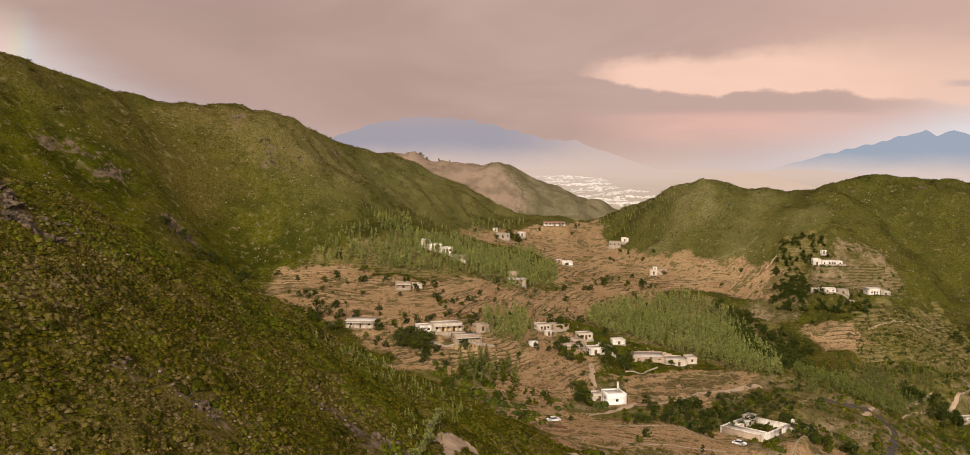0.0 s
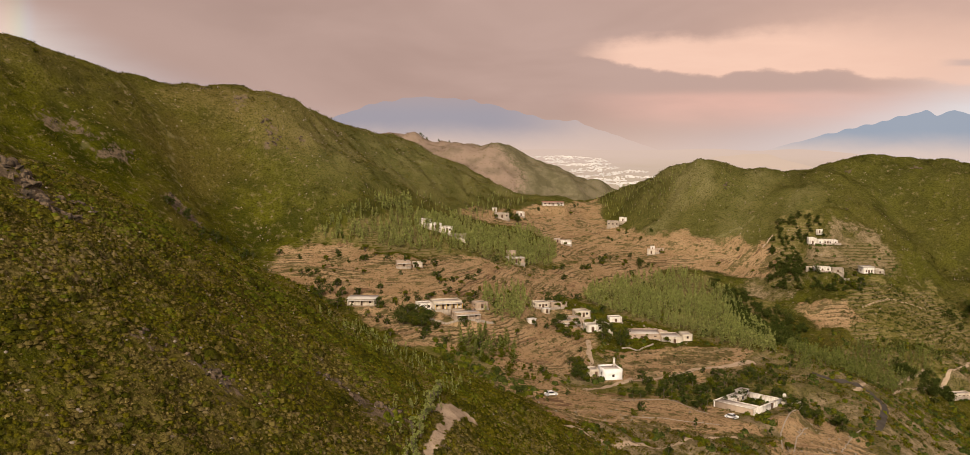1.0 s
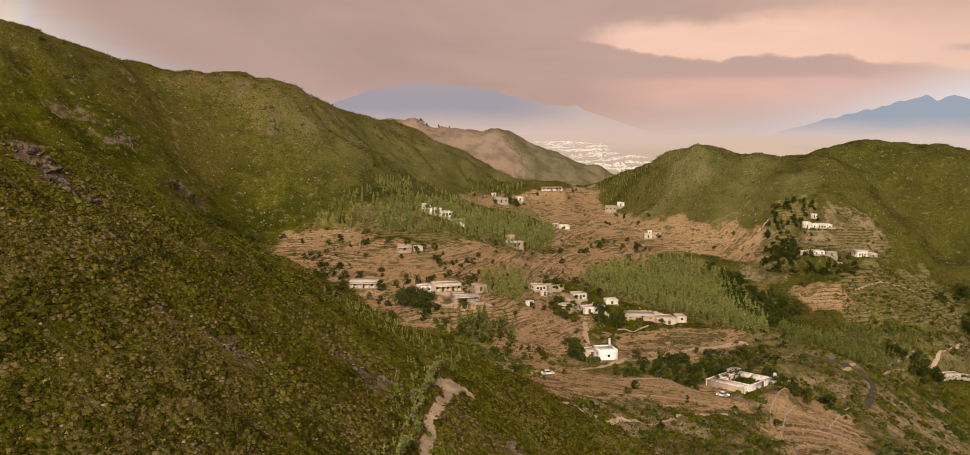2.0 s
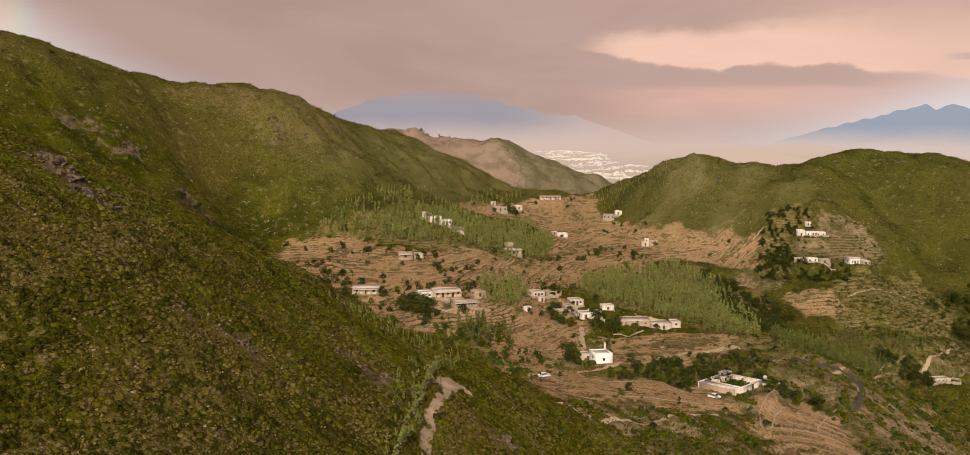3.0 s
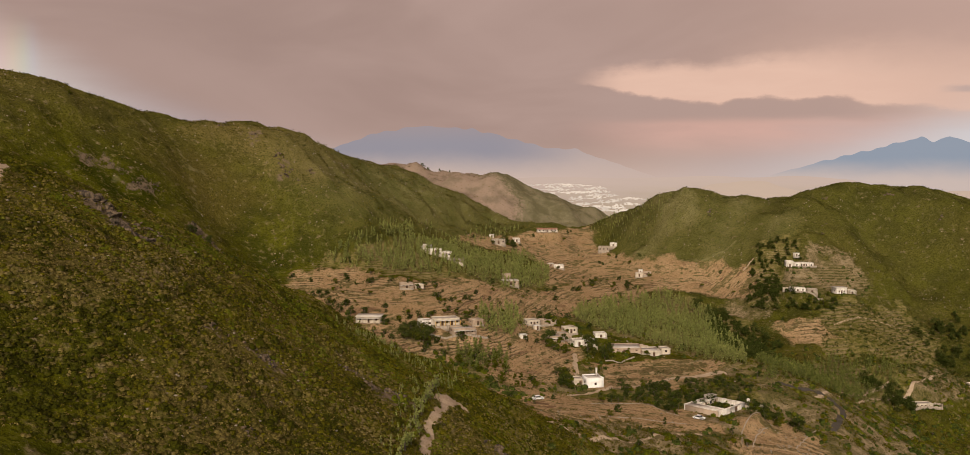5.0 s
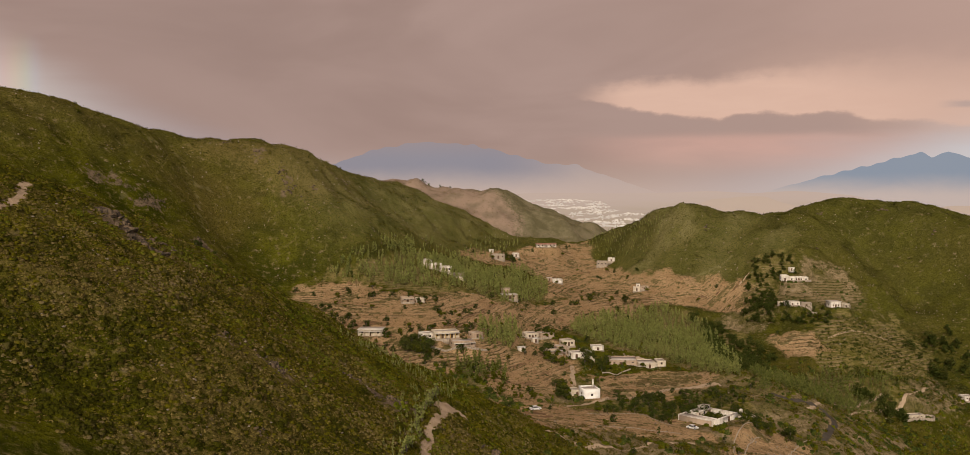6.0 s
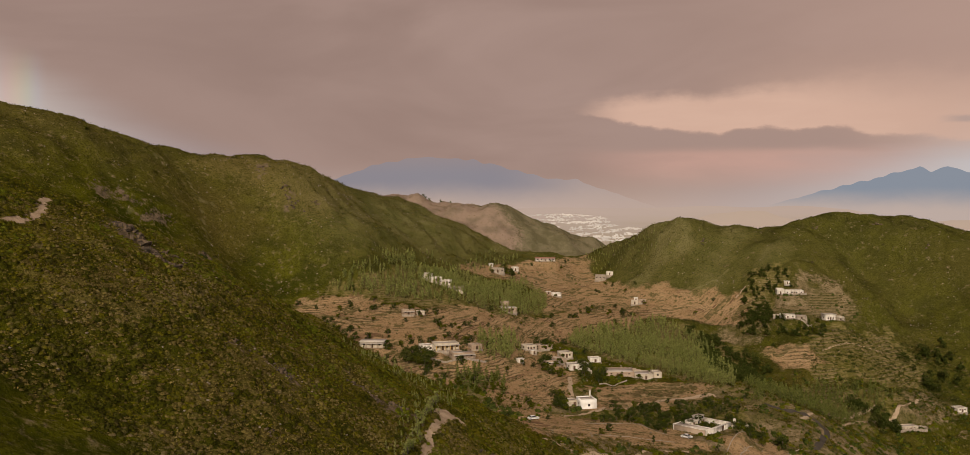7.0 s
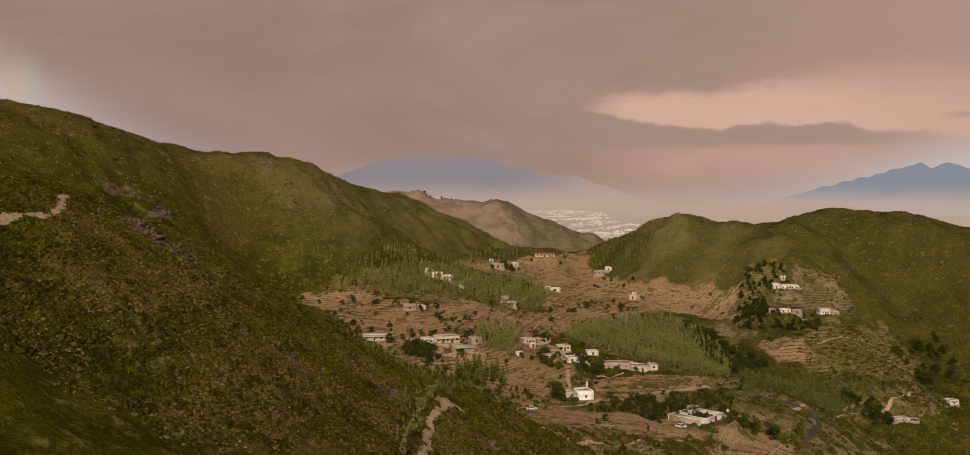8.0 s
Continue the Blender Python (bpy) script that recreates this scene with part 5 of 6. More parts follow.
# ---- houses ----
LIME = plaster_material("limewash", (0.84, 0.80, 0.75), (0.66, 0.60, 0.53), 0.6, 0.8, 0.5, 0.9)
WHITE = plaster_material("white_plaster", (0.74, 0.68, 0.60), (0.40, 0.32, 0.25), 0.8, 0.8, 0.38, 0.72)
CREAM = plaster_material("cream_plaster", (0.55, 0.465, 0.36), (0.36, 0.285, 0.21), 0.6)
MUD = plaster_material("mud_plaster", (0.40, 0.30, 0.215), (0.27, 0.19, 0.13), 0.6)
STONE = plaster_material("rubble_stone", (0.35, 0.285, 0.22), (0.19, 0.15, 0.11), 1.6, 0.95)
ROOF = plaster_material("flat_roof", (0.54, 0.48, 0.41), (0.38, 0.32, 0.26), 0.4, 0.9)
RUST = plaster_material("rusty_roof", (0.36, 0.17, 0.11), (0.22, 0.10, 0.07), 0.5, 0.7)
WOOD = plaster_material("door_wood", (0.13, 0.075, 0.045), (0.08, 0.045, 0.03), 2.0, 0.7)
YELLOW = plaster_material("ochre_paint", (0.58, 0.36, 0.10), (0.45, 0.27, 0.09), 0.8)
TIN = plaster_material("pale_tin", (0.62, 0.58, 0.54), (0.42, 0.36, 0.31), 0.6, 0.5)


def glass_material():
    m, g = surface("window_glass")
    finish(g, (0.02, 0.022, 0.025, 1), 0.12, spec=0.5)
    return m


GLASS = glass_material()


def wall_panel(length, height, thick, openings, low=-2.2):
    """One connected wall along x from 0, outside at y = 0, with openings (from, to, bottom, top) that go right through it."""
    us = sorted({0.0, length, *(o[0] for o in openings), *(o[1] for o in openings)})
    vs = sorted({low, height, *(o[2] for o in openings), *(o[3] for o in openings)})
    nu, nv = len(us), len(vs)

    def solid(i, j):
        if not (0 <= i < nu - 1 and 0 <= j < nv - 1):
            return False
        u, w = (us[i] + us[i + 1]) / 2, (vs[j] + vs[j + 1]) / 2
        return not any(o[0] < u < o[1] and o[2] < w < o[3] for o in openings)

    def corner(i, j, k):
        return (j * nu + i) * 2 + k

    verts = np.array([(u, thick * k, w) for w in vs for u in us for k in (0, 1)], float)
    faces = []
    for i in range(nu - 1):
        for j in range(nv - 1):
            if not solid(i, j):
                continue
            a, b, c, d = (i, j), (i + 1, j), (i + 1, j + 1), (i, j + 1)
            faces += [[corner(*p, 0) for p in (a, b, c, d)], [corner(*p, 1) for p in (d, c, b, a)]]
            for (p, q), (di, dj) in (((a, b), (0, -1)), ((b, c), (1, 0)), ((c, d), (0, 1)), ((d, a), (-1, 0))):
                if not solid(i + di, j + dj):
                    faces.append([corner(*q, 0), corner(*p, 0), corner(*p, 1), corner(*q, 1)])
    return verts, np.array(faces)


def add_opening(root, o, angle, x, y, is_door, frame_mat):
    a, b, lo, hi = o
    w = 0.09
    if is_door:
        v, f = boxes([(a + w, b - w, 0.14, 0.20, lo, hi - w)] + [(a + w + k * (b - a) / 4, a + w + k * (b - a) / 4 + 0.03, 0.12, 0.14, lo, hi - w) for k in range(4)])
        leaf = part("door", turned(v, angle, x, y), f, WOOD, root, "brown wooden door")
        v, f = boxes([(a, a + w, 0.06, 0.22, lo, hi), (b - w, b, 0.06, 0.22, lo, hi), (a + w, b - w, 0.06, 0.22, hi - w, hi)])
        part("door_frame", turned(v, angle, x, y), f, frame_mat, leaf)
        return
    m = (a + b) / 2
    v, f = boxes([(a, a + w, 0.08, 0.2, lo, hi), (b - w, b, 0.08, 0.2, lo, hi), (a + w, b - w, 0.08, 0.2, hi - w, hi), (a + w, b - w, 0.08, 0.2, lo, lo + w),
                  (m - w / 2, m + w / 2, 0.09, 0.19, lo + w, hi - w)])
    win = part("window", turned(v, angle, x, y), f, frame_mat, root)
    v, f = boxes([(a + w, m - w / 2, 0.13, 0.15, lo + w, hi - w), (m + w / 2, b - w, 0.13, 0.15, lo + w, hi - w)])
    part("pane", turned(v, angle, x, y), f, GLASS, win, "dark window glass")


def flat_house(name, label, x, y, yaw, length, deep, high, wall=WHITE, roof=ROOF, windows=2, doors=(0.5,), parapet=0.3, eaves=0.0, porch=0.0, side=1, lift=0.0, frame_mat=WOOD, group="village houses"):
    """A flat-roofed house: four walls with real openings, roof, plinth, and a porch on posts where there is one."""
    root = new(name)
    z = float(np.median(ground_at(x + np.array([-1, 1, -1, 1, 0]) * length * 0.3, y + np.array([-1, -1, 1, 1, 0]) * deep * 0.3))) + lift
    root.matrix_basis = pose(x, y, z, 0, 0, yaw)
    high, deep = 0.78 * high, 1.2 * deep
    t, hl, hd = 0.32, length / 2, deep / 2
    top = high + (0 if eaves else parapet)
    front, spans = [], [(d * length, True) for d in doors]
    spans += [((k + 0.5) / windows * length, False) for k in range(windows)]
    taken = []
    for c, is_door in spans:
        w = 0.5 if is_door else 0.45
        if c - w < 0.4 or c + w > length - 0.4 or any(abs(c - u) < 1.35 for u in taken):
            continue
        taken.append(c)
        front.append(((c - w, c + w, 0.05, min(2.1, high - 0.4)) if is_door else (c - w, c + w, 1.0, min(1.95, high - 0.35)), is_door))
    sides = [((deep / 2 - t - 0.5, deep / 2 - t + 0.5, 1.1, min(2.1, high - 0.4)), False)] if side else []
    for angle, px, py, run, holes in ((0, -hl, -hd, length, front), (180, hl, hd, length, []), (90, hl, -hd + t, deep - 2 * t, sides), (270, -hl, hd - t, deep - 2 * t, sides)):
        v, f = wall_panel(run, top, t, [h[0] for h in holes])
        part("wall", turned(v, angle, px, py), f, wall, root)
        for o, is_door in holes:
            add_opening(root, o, angle, px, py, is_door, frame_mat)
    if eaves:
        v, f = boxes([(-hl - eaves, hl + eaves, -hd - eaves, hd + eaves, high + 0.003, high + 0.28)])
    else:
        v, f = boxes([(-hl + t, hl - t, -hd + t, hd - t, high - 0.25, high)])
    part("roof", v, f, roof, root, "flat earth and concrete roof")
    if not eaves:
        for lo, hi in ((-hd - 0.07, -hd + t), (hd - t, hd + 0.07)):
            v, f = boxes([(-hl - 0.07, hl + 0.07, lo, hi, top + 0.003, top + 0.1)])
            part("coping", v, f, wall, root)
    v, f = boxes([(-hl - 0.25, hl + 0.25, -hd - 0.25, hd + 0.25, -2.6, 0.04)])
    part("plinth", v, f, STONE, root, "rubble stone plinth")
    if porch:
        v, f = boxes([(-hl, hl, -hd - porch, -hd - 0.01, high - 0.55, high - 0.35)])
        part("porch_roof", v, f, roof, root)
        v, f = boxes([(-hl, hl, -hd - porch, -hd - 0.26, -2.2, 0.02)])
        part("porch_floor", v, f, STONE, root)
        n = max(2, round(length / 2.4) + 1)
        for k in range(n):
            c = -hl + 0.15 + k * (length - 0.3) / (n - 1)
            v, f = boxes([(c - 0.11, c + 0.11, -hd - porch + 0.03, -hd - porch + 0.25, 0.02, high - 0.55)])
            part("post", v, f, frame_mat if frame_mat is YELLOW else wall, root)
    return tagged(root, label, "house", group)


def wall_run(name, label, points, high, thick, material):
    """A free-standing wall along points of the plan that follows the ground."""
    items = []
    for (ax, ay), (bx, by) in zip(points, points[1:]):
        n = max(1, int(math.hypot(bx - ax, by - ay) / 0.7))
        for k in range(n):
            p, q = np.array([ax + (bx - ax) * k / n, ay + (by - ay) * k / n]), np.array([ax + (bx - ax) * (k + 1) / n, ay + (by - ay) * (k + 1) / n])
            z, z2 = float(ground_at(p[0], p[1])[0]), float(ground_at(q[0], q[1])[0])
            run = float(np.hypot(*(q - p)))
            v, f = boxes([(0, run, -thick / 2, thick / 2, z - 1.0, z + high)])
            v[[1, 2, 5, 6], 2] += z2 - z
            v[4:, 2] += 0.12 * high * np.sin(17.0 * (v[4:, 0] + ax + bx + k))
            items.append((turned(v, math.degrees(math.atan2(q[1] - p[1], q[0] - p[0])), p[0], p[1]), f))
    v, f = joined(items)
    return tagged(mesh_object(name, v, f, material), label, "wall")


def box_thing(name, label, category, x, y, yaw, size, material, lift=0.0, z=None):
    a, b, c = size
    ob_z = float(ground_at(x, y)[0]) + lift if z is None else z
    root = new(name)
    root.matrix_basis = pose(x, y, ob_z, 0, 0, yaw)
    v, f = boxes([(-a / 2, a / 2, -b / 2, b / 2, -1.0, c)])
    part("wall", v, f, material, root)
    v, f = boxes([(-a / 2 - 0.2, a / 2 + 0.2, -b / 2 - 0.2, b / 2 + 0.2, c + 0.003, c + 0.16)])
    part("roof", v, f, TIN, root)
    v, f = boxes([(-0.45, 0.45, -b / 2 - 0.05, -b / 2 - 0.003, 0.05, min(1.9, c - 0.2))])
    part("door", v, f, WOOD, root)
    return tagged(root, label, category)


# the white house below the village
flat_house("white_house", "bright white plastered house with a flat roof", 44.6, 314.5, 12, 6.6, 6.0, 4.4, LIME, windows=1, doors=(), side=1)
flat_house("annex", "low cream annex beside the white house", 38.6, 318.5, 12, 4.6, 4.2, 2.6, CREAM, windows=1, doors=(0.7,))
chimney = new("chimney_stack")
chimney.matrix_basis = pose(46.2, 316.2, float(ground_at(44.6, 314.5)[0]) + 3.9, 0, 0, 12)
v, f = boxes([(-0.3, 0.3, -0.3, 0.3, -0.3, 2.6), (-0.4, 0.4, -0.4, 0.4, 2.603, 2.75)])
part("shaft", v, f, WHITE, chimney)
tagged(chimney, "white square stack on the white house roof", "chimney")

# the village cluster
flat_house("village_house", "stained white village house with a flat roof", 44.9, 368.5, 18, 6.6, 4.8, 3.2, WHITE, windows=2, doors=(0.3,))
flat_house("village_house", "small white house behind the trees", 48.8, 373.5, 18, 5.0, 4.0, 2.7, WHITE, windows=1, doors=(0.7,))
flat_house("village_house", "mud plastered village house with a porch", 33.4, 366.5, 22, 6.4, 4.6, 2.8, MUD, windows=2, porch=1.4)
flat_house("village_house", "pale cream village house with a flat roof", 41.5, 383.0, 15, 6.0, 4.6, 3.0, CREAM, windows=2)
flat_house("village_house", "low mud house at the village edge", 37.5, 376.0, 15, 5.0, 4.4, 2.6, MUD, windows=1)
flat_house("village_house", "low white shed on the village edge", 56.0, 386.0, 10, 5.4, 3.6, 2.3, WHITE, windows=1)
flat_house("farmhouse", "long mud walled farmhouse with a wide flat roof", 66.5, 373.5, -4, 12.5, 9.5, 2.3, MUD, ROOF, windows=3, doors=(0.4,), parapet=0.25)
flat_house("farmhouse", "pale plastered farm building with a flat roof", 76.5, 369.8, 5, 8.0, 8.0, 2.7, CREAM, windows=2, doors=(0.6,))
flat_house("village_house", "small flat roofed room beside the farm", 83.5, 372.0, 5, 4.0, 5.0, 3.0, CREAM, windows=1, doors=())
flat_house("upper_house", "pale stone house on the brown terraces", 24.5, 390.0, 20, 6.0, 5.0, 3.0, CREAM, windows=2)
flat_house("upper_house", "low mud house with a long roof", 32.0, 393.5, 20, 7.0, 4.4, 2.5, MUD, windows=2)
box_thing("hut", "small white hut on the terraces", "hut", 18.9, 356.5, 25, (3.0, 2.4, 1.7), WHITE)
box_thing("hut", "small pale hut on the terraces", "hut", 26.0, 379.0, 25, (2.8, 2.4, 1.9), CREAM)
wall_run("stone_wall", "low rubble stone wall below the farm", [(55, 357), (62, 358), (68, 360)], 0.45, 0.6, STONE)

wall_run("yard_wall", "low mud yard wall between the village houses", [(36, 372), (41, 371), (42, 378), (37, 380)], 1.3, 0.35, MUD)
wall_run("yard_wall", "pale yard wall beside the village houses", [(48.5, 366), (53, 370), (52, 378), (47, 379)], 1.4, 0.35, CREAM)
wall_run("yard_wall", "mud yard wall round the farm", [(60, 380), (70, 383), (82, 380), (86, 374)], 1.5, 0.4, MUD)
wall_run("yard_wall", "low stone yard wall by the upper house", [(20, 386), (28, 384), (36, 388)], 1.0, 0.4, STONE)

for line in ([(40, 280), (50, 284.5), (59, 287), (65, 284), (71, 280)], [(41, 258), (54, 263), (61, 263.5), (71, 266)], [(87.5, 258), (90.7, 269.5), (98, 283), (106, 293.5)],
             [(91, 258), (96, 270.5), (102.5, 280)], [(109, 268.5), (118, 283.5), (125, 292)]):
    wall_run("terrace_wall", "low dry stone wall along a field terrace", line, 0.1, 0.4, STONE)

# the school on its terrace
flat_house("school", "cream school block with an ochre trimmed colonnade", -14.6, 350.5, 17, 11.0, 5.4, 3.5, CREAM, windows=5, doors=(0.32, 0.7), porch=1.7, frame_mat=YELLOW, lift=0.6)
flat_house("school_wing", "low white wing of the school", -23.2, 350.0, 17, 5.6, 4.6, 3.1, WHITE, windows=2, doors=())
flat_house("school_block", "lower mud block in front of the school", -7.0, 342.5, 17, 9.6, 6.0, 3.0, MUD, windows=3, doors=(0.45,), porch=1.5)
flat_house("school_block", "small room behind the school", -1.5, 356.0, 25, 5.0, 4.0, 2.6, MUD, windows=1)
wall_run("stone_wall", "pale rubble terrace wall below the school", [(-24, 341), (-14, 336), (-2, 337), (4, 343)], 0.7, 0.5, STONE)

# houses on the fields
flat_house("field_house", "white field house with a recessed porch", -47.4, 354.5, -3, 10.4, 6.2, 3.3, CREAM, windows=3, eaves=0.45, porch=1.6)
flat_house("old_house", "ruinous pale house under trees", -35.5, 399.5, 12, 6.2, 4.4, 2.5, MUD, windows=2, porch=1.2)
flat_house("old_house", "low mud room beside the old house", -29.5, 402.0, 12, 4.0, 3.6, 2.0, CREAM, windows=1)
flat_house("mud_house", "stepped mud house among the plantation", 16.0, 469.0, 10, 8.4, 6.0, 2.9, MUD, windows=2, eaves=0.3)
flat_house("mud_house", "upper room of the stepped mud house", 14.5, 474.5, 10, 5.0, 4.2, 4.6, MUD, windows=1)
# the white group at the hill foot
flat_house("hill_house", "white house at the foot of the hill", -30.3, 467.5, 20, 4.8, 4.4, 3.0, WHITE, windows=1)
flat_house("hill_house", "long white house at the hill foot", -25.2, 461.5, 20, 6.4, 4.6, 3.2, WHITE, windows=2)
flat_house("hill_house", "white two roomed house on the hill foot", -19.5, 459.0, 20, 6.0, 4.4, 3.4, WHITE, windows=2)
flat_house("hill_house", "grey walled yard house at the hill foot", -12.8, 457.0, 20, 7.4, 4.4, 2.4, STONE, windows=1)
wall_run("yard_wall", "white yard wall stepping down the hill foot", [(-33, 463), (-27, 458), (-20, 455.5), (-9, 453)], 1.5, 0.35, CREAM)
# far houses by the pass
flat_house("pass_house", "long white house with a red brown roof", 47.4, 637.0, 3, 14.5, 6.0, 3.2, WHITE, RUST, windows=5, eaves=0.4, porch=1.6)
flat_house("pass_house", "pale stone house on the pass", 10.9, 586.5, 8, 9.0, 5.0, 3.6, STONE, windows=3)
flat_house("pass_house", "white house among dark trees", 23.8, 604.0, 8, 4.6, 4.0, 3.0, WHITE, windows=1)
box_thing("hut", "tiny white hut above the pass houses", "hut", 6.5, 596.0, 8, (3.0, 2.6, 2.0), WHITE)
flat_house("field_barn", "white shed on the brown terraces", 50.8, 571.5, 8, 6.6, 4.4, 2.5, WHITE, windows=1)
box_thing("hut", "low tan shed beside the white shed", "hut", 45.6, 571.0, 8, (3.4, 3.0, 1.8), MUD)
flat_house("terrace_house", "pale house on the ploughed terraces", 106.0, 579.0, -8, 5.0, 4.4, 3.0, CREAM, windows=1)
flat_house("terrace_house", "low mud house on the ploughed terraces", 111.0, 578.0, -8, 5.4, 4.0, 2.2, MUD, windows=2)
box_thing("hut", "white hut behind the terrace house", "hut", 107.5, 583.0, -8, (2.6, 2.4, 2.4), WHITE)
flat_house("stone_house", "stone house with arches by the ridge foot", 89.0, 633.5, -10, 8.0, 5.0, 3.8, STONE, windows=3, doors=())
flat_house("stone_house", "white annex of the stone house", 95.6, 632.0, -10, 5.0, 4.0, 2.8, WHITE, windows=1)
# houses on the right hillside
flat_house("hillside_house", "tall white corner house on the hillside", 198.0, 552.0, -5, 4.4, 4.4, 4.6, WHITE, windows=1)
flat_house("hillside_house", "long white house with a flat roof", 206.6, 551.0, -5, 12.0, 5.0, 3.2, WHITE, windows=4)
box_thing("hut", "small white hut above the long house", "hut", 206.0, 562.5, -5, (3.6, 3.0, 2.2), WHITE)
flat_house("hillside_house", "low white house below the trees", 190.5, 513.0, -12, 9.0, 4.6, 2.7, WHITE, windows=3)
flat_house("hillside_house", "stone annex with pale walls", 198.5, 511.0, -12, 6.0, 4.0, 2.2, STONE, windows=1)
flat_house("hillside_house", "narrow pale room on the hillside", 184.0, 514.5, -12, 3.4, 3.4, 2.2, CREAM, windows=1, doors=())
flat_house("hillside_house", "white two storey house with overhanging roof", 219.0, 521.5, 8, 6.4, 5.4, 4.6, WHITE, windows=2, eaves=0.5)
flat_house("hillside_house", "low annex with an open porch", 225.6, 521.0, 8, 4.4, 4.0, 2.6, CREAM, windows=1, porch=1.2)
wall_run("yard_wall", "low stone wall before the hillside houses", [(186, 508), (196, 506), (204, 507)], 1.0, 0.4, STONE)
wall_run("yard_wall", "stone terrace wall below the long house", [(198, 546), (206, 545), (214, 547)], 1.2, 0.4, STONE)
# the ruin low on the right, and the shed past it
wall_run("ruined_wall", "broken pale stone walls without a roof", [(217, 416), (226, 420), (233, 418), (236, 425), (228, 428), (222, 424)], 1.5, 0.5, STONE)
flat_house("low_house", "low pale house inside the broken walls", 226.0, 424.5, 10, 8.5, 4.0, 2.3, CREAM, windows=2)
flat_house("low_house", "small white house on the far terraces", 270.0, 458.0, 10, 6.0, 4.4, 2.8, WHITE, windows=2)


# ---- the walled compound ----
def compound(x, y, yaw, length, deep):
    z = float(ground_at(x, y)[0]) - 0.1
    root = new("walled_compound")
    root.matrix_basis = pose(x, y, z, 0, 0, yaw)
    hl, hd, t, h = length / 2, deep / 2, 0.4, 2.0
    for a, px, py, run, holes in ((0, -hl, -hd, length, [(length * 0.62, length * 0.62 + 1.8, 0.1, 2.1)]), (180, hl, hd, length, []), (90, hl, -hd + t, deep - 2 * t, []), (270, -hl, hd - t, deep - 2 * t, [])):
        v, f = wall_panel(run, h, t, holes, -4.2)
        part("wall", turned(v, a, px, py), f, MUD if a == 270 else WHITE, root)
        v, f = boxes([(-0.08, run + 0.08, -0.08, t + 0.08, h + 0.003, h + 0.3)])
        part("coping", turned(v, a, px, py), f, WHITE, root)
    v, f = boxes([(-hl + t, hl - t, -hd + t, hd - t, -3.6, 0.0)])
    part("yard", v, f, MUD, root, "bare earth courtyard")
    v, f = boxes([(length * 0.62 + k * 0.9 - hl + 0.04, length * 0.62 + k * 0.9 - hl + 0.86, -hd + 0.1, -hd + 0.2, 0.1, 2.05) for k in range(2)])
    part("gate", v, f, WOOD, root, "brown double gate")
    for px, py, l, d, hh in ((-hl + 2.05, -0.05, 3.2, deep - 1.0, 1.95), (1.8, hd - 2.05, length - 4.7, 3.2, 2.05)):
        v, f = boxes([(px - l / 2, px + l / 2, py - d / 2, py + d / 2, 0.003, hh)])
        room = part("room", v, f, CREAM, root)
        v, f = boxes([(px - l / 2, px + l / 2 + 0.2, py - d / 2 - (0.2 if l > d else 0), py + d / 2, hh + 0.003, hh + 0.2)])
        part("roof", v, f, ROOF, room)
        v, f = boxes([(px + l / 2 - 0.1, px + l / 2 + 0.2, py - d / 2, py + d / 2, hh + 0.204, hh + 0.5)] if d > l else [(px - l / 2, px + l / 2, py - d / 2 - 0.2, py - d / 2 + 0.1, hh + 0.204, hh + 0.5)])
        part("parapet", v, f, WHITE, room)
        n = 4
        for k in range(n):
            if l > d:
                c = px - l / 2 + (k + 0.5) * l / n
                v, f = boxes([(c - 0.5, c + 0.5, py - d / 2 - 0.06, py - d / 2 - 0.003, 0.1 if k % 2 else 0.9, 1.85)])
            else:
                c = py - d / 2 + (k + 0.5) * d / n
                v, f = boxes([(px + l / 2 + 0.003, px + l / 2 + 0.06, c - 0.5, c + 0.5, 0.1 if k % 2 else 0.9, 1.85)])
            part("door" if k % 2 else "window", v, f, WOOD if k % 2 else GLASS, room)
    v, f = boxes([(3.6, 7.6, hd - 3.4, hd - 0.6, 2.26, 3.4)])
    upper = part("upper_room", v, f, WHITE, root)
    v, f = boxes([(3.35, 7.85, hd - 3.65, hd - 0.42, 3.403, 3.56)])
    part("roof", v, f, ROOF, upper)
    for c in (4.6, 6.6):
        v, f = boxes([(c - 0.5, c + 0.5, hd - 3.46, hd - 3.403, 2.5, 3.2)])
        part("window", v, f, GLASS, upper)
    return tagged(root, "white walled courtyard house with trees inside", "house", "village houses")


compound(86.3, 290.3, 45, 17.5, 14.5)
flat_house("compound_annex", "cream annex against the courtyard wall", 102.0, 296.5, 45, 6.0, 5.0, 3.0, CREAM, windows=2, doors=(0.3,))


def tank(x, y, z):
    root = new("water_tank")
    root.matrix_basis = pose(x, y, z)
    v, f = tube([(0, 0, 0.35), (0, 0, 0.36), (0, 0, 1.5), (0, 0, 1.75), (0, 0, 1.85)], [0.02, 0.62, 0.62, 0.35, 0.05], 14)
    part("barrel", v, f, WHITE, root)
    v, f = boxes([(-0.5, -0.4, -0.5, 0.5, -0.2, 0.35), (0.4, 0.5, -0.5, 0.5, -0.2, 0.35)])
    part("stand", v, f, STONE, root)
    tagged(root, "white round water tank on a stand", "water tank")


tank(100.5, 297.0, float(ground_at(102, 296.5)[0]) + 3.1)


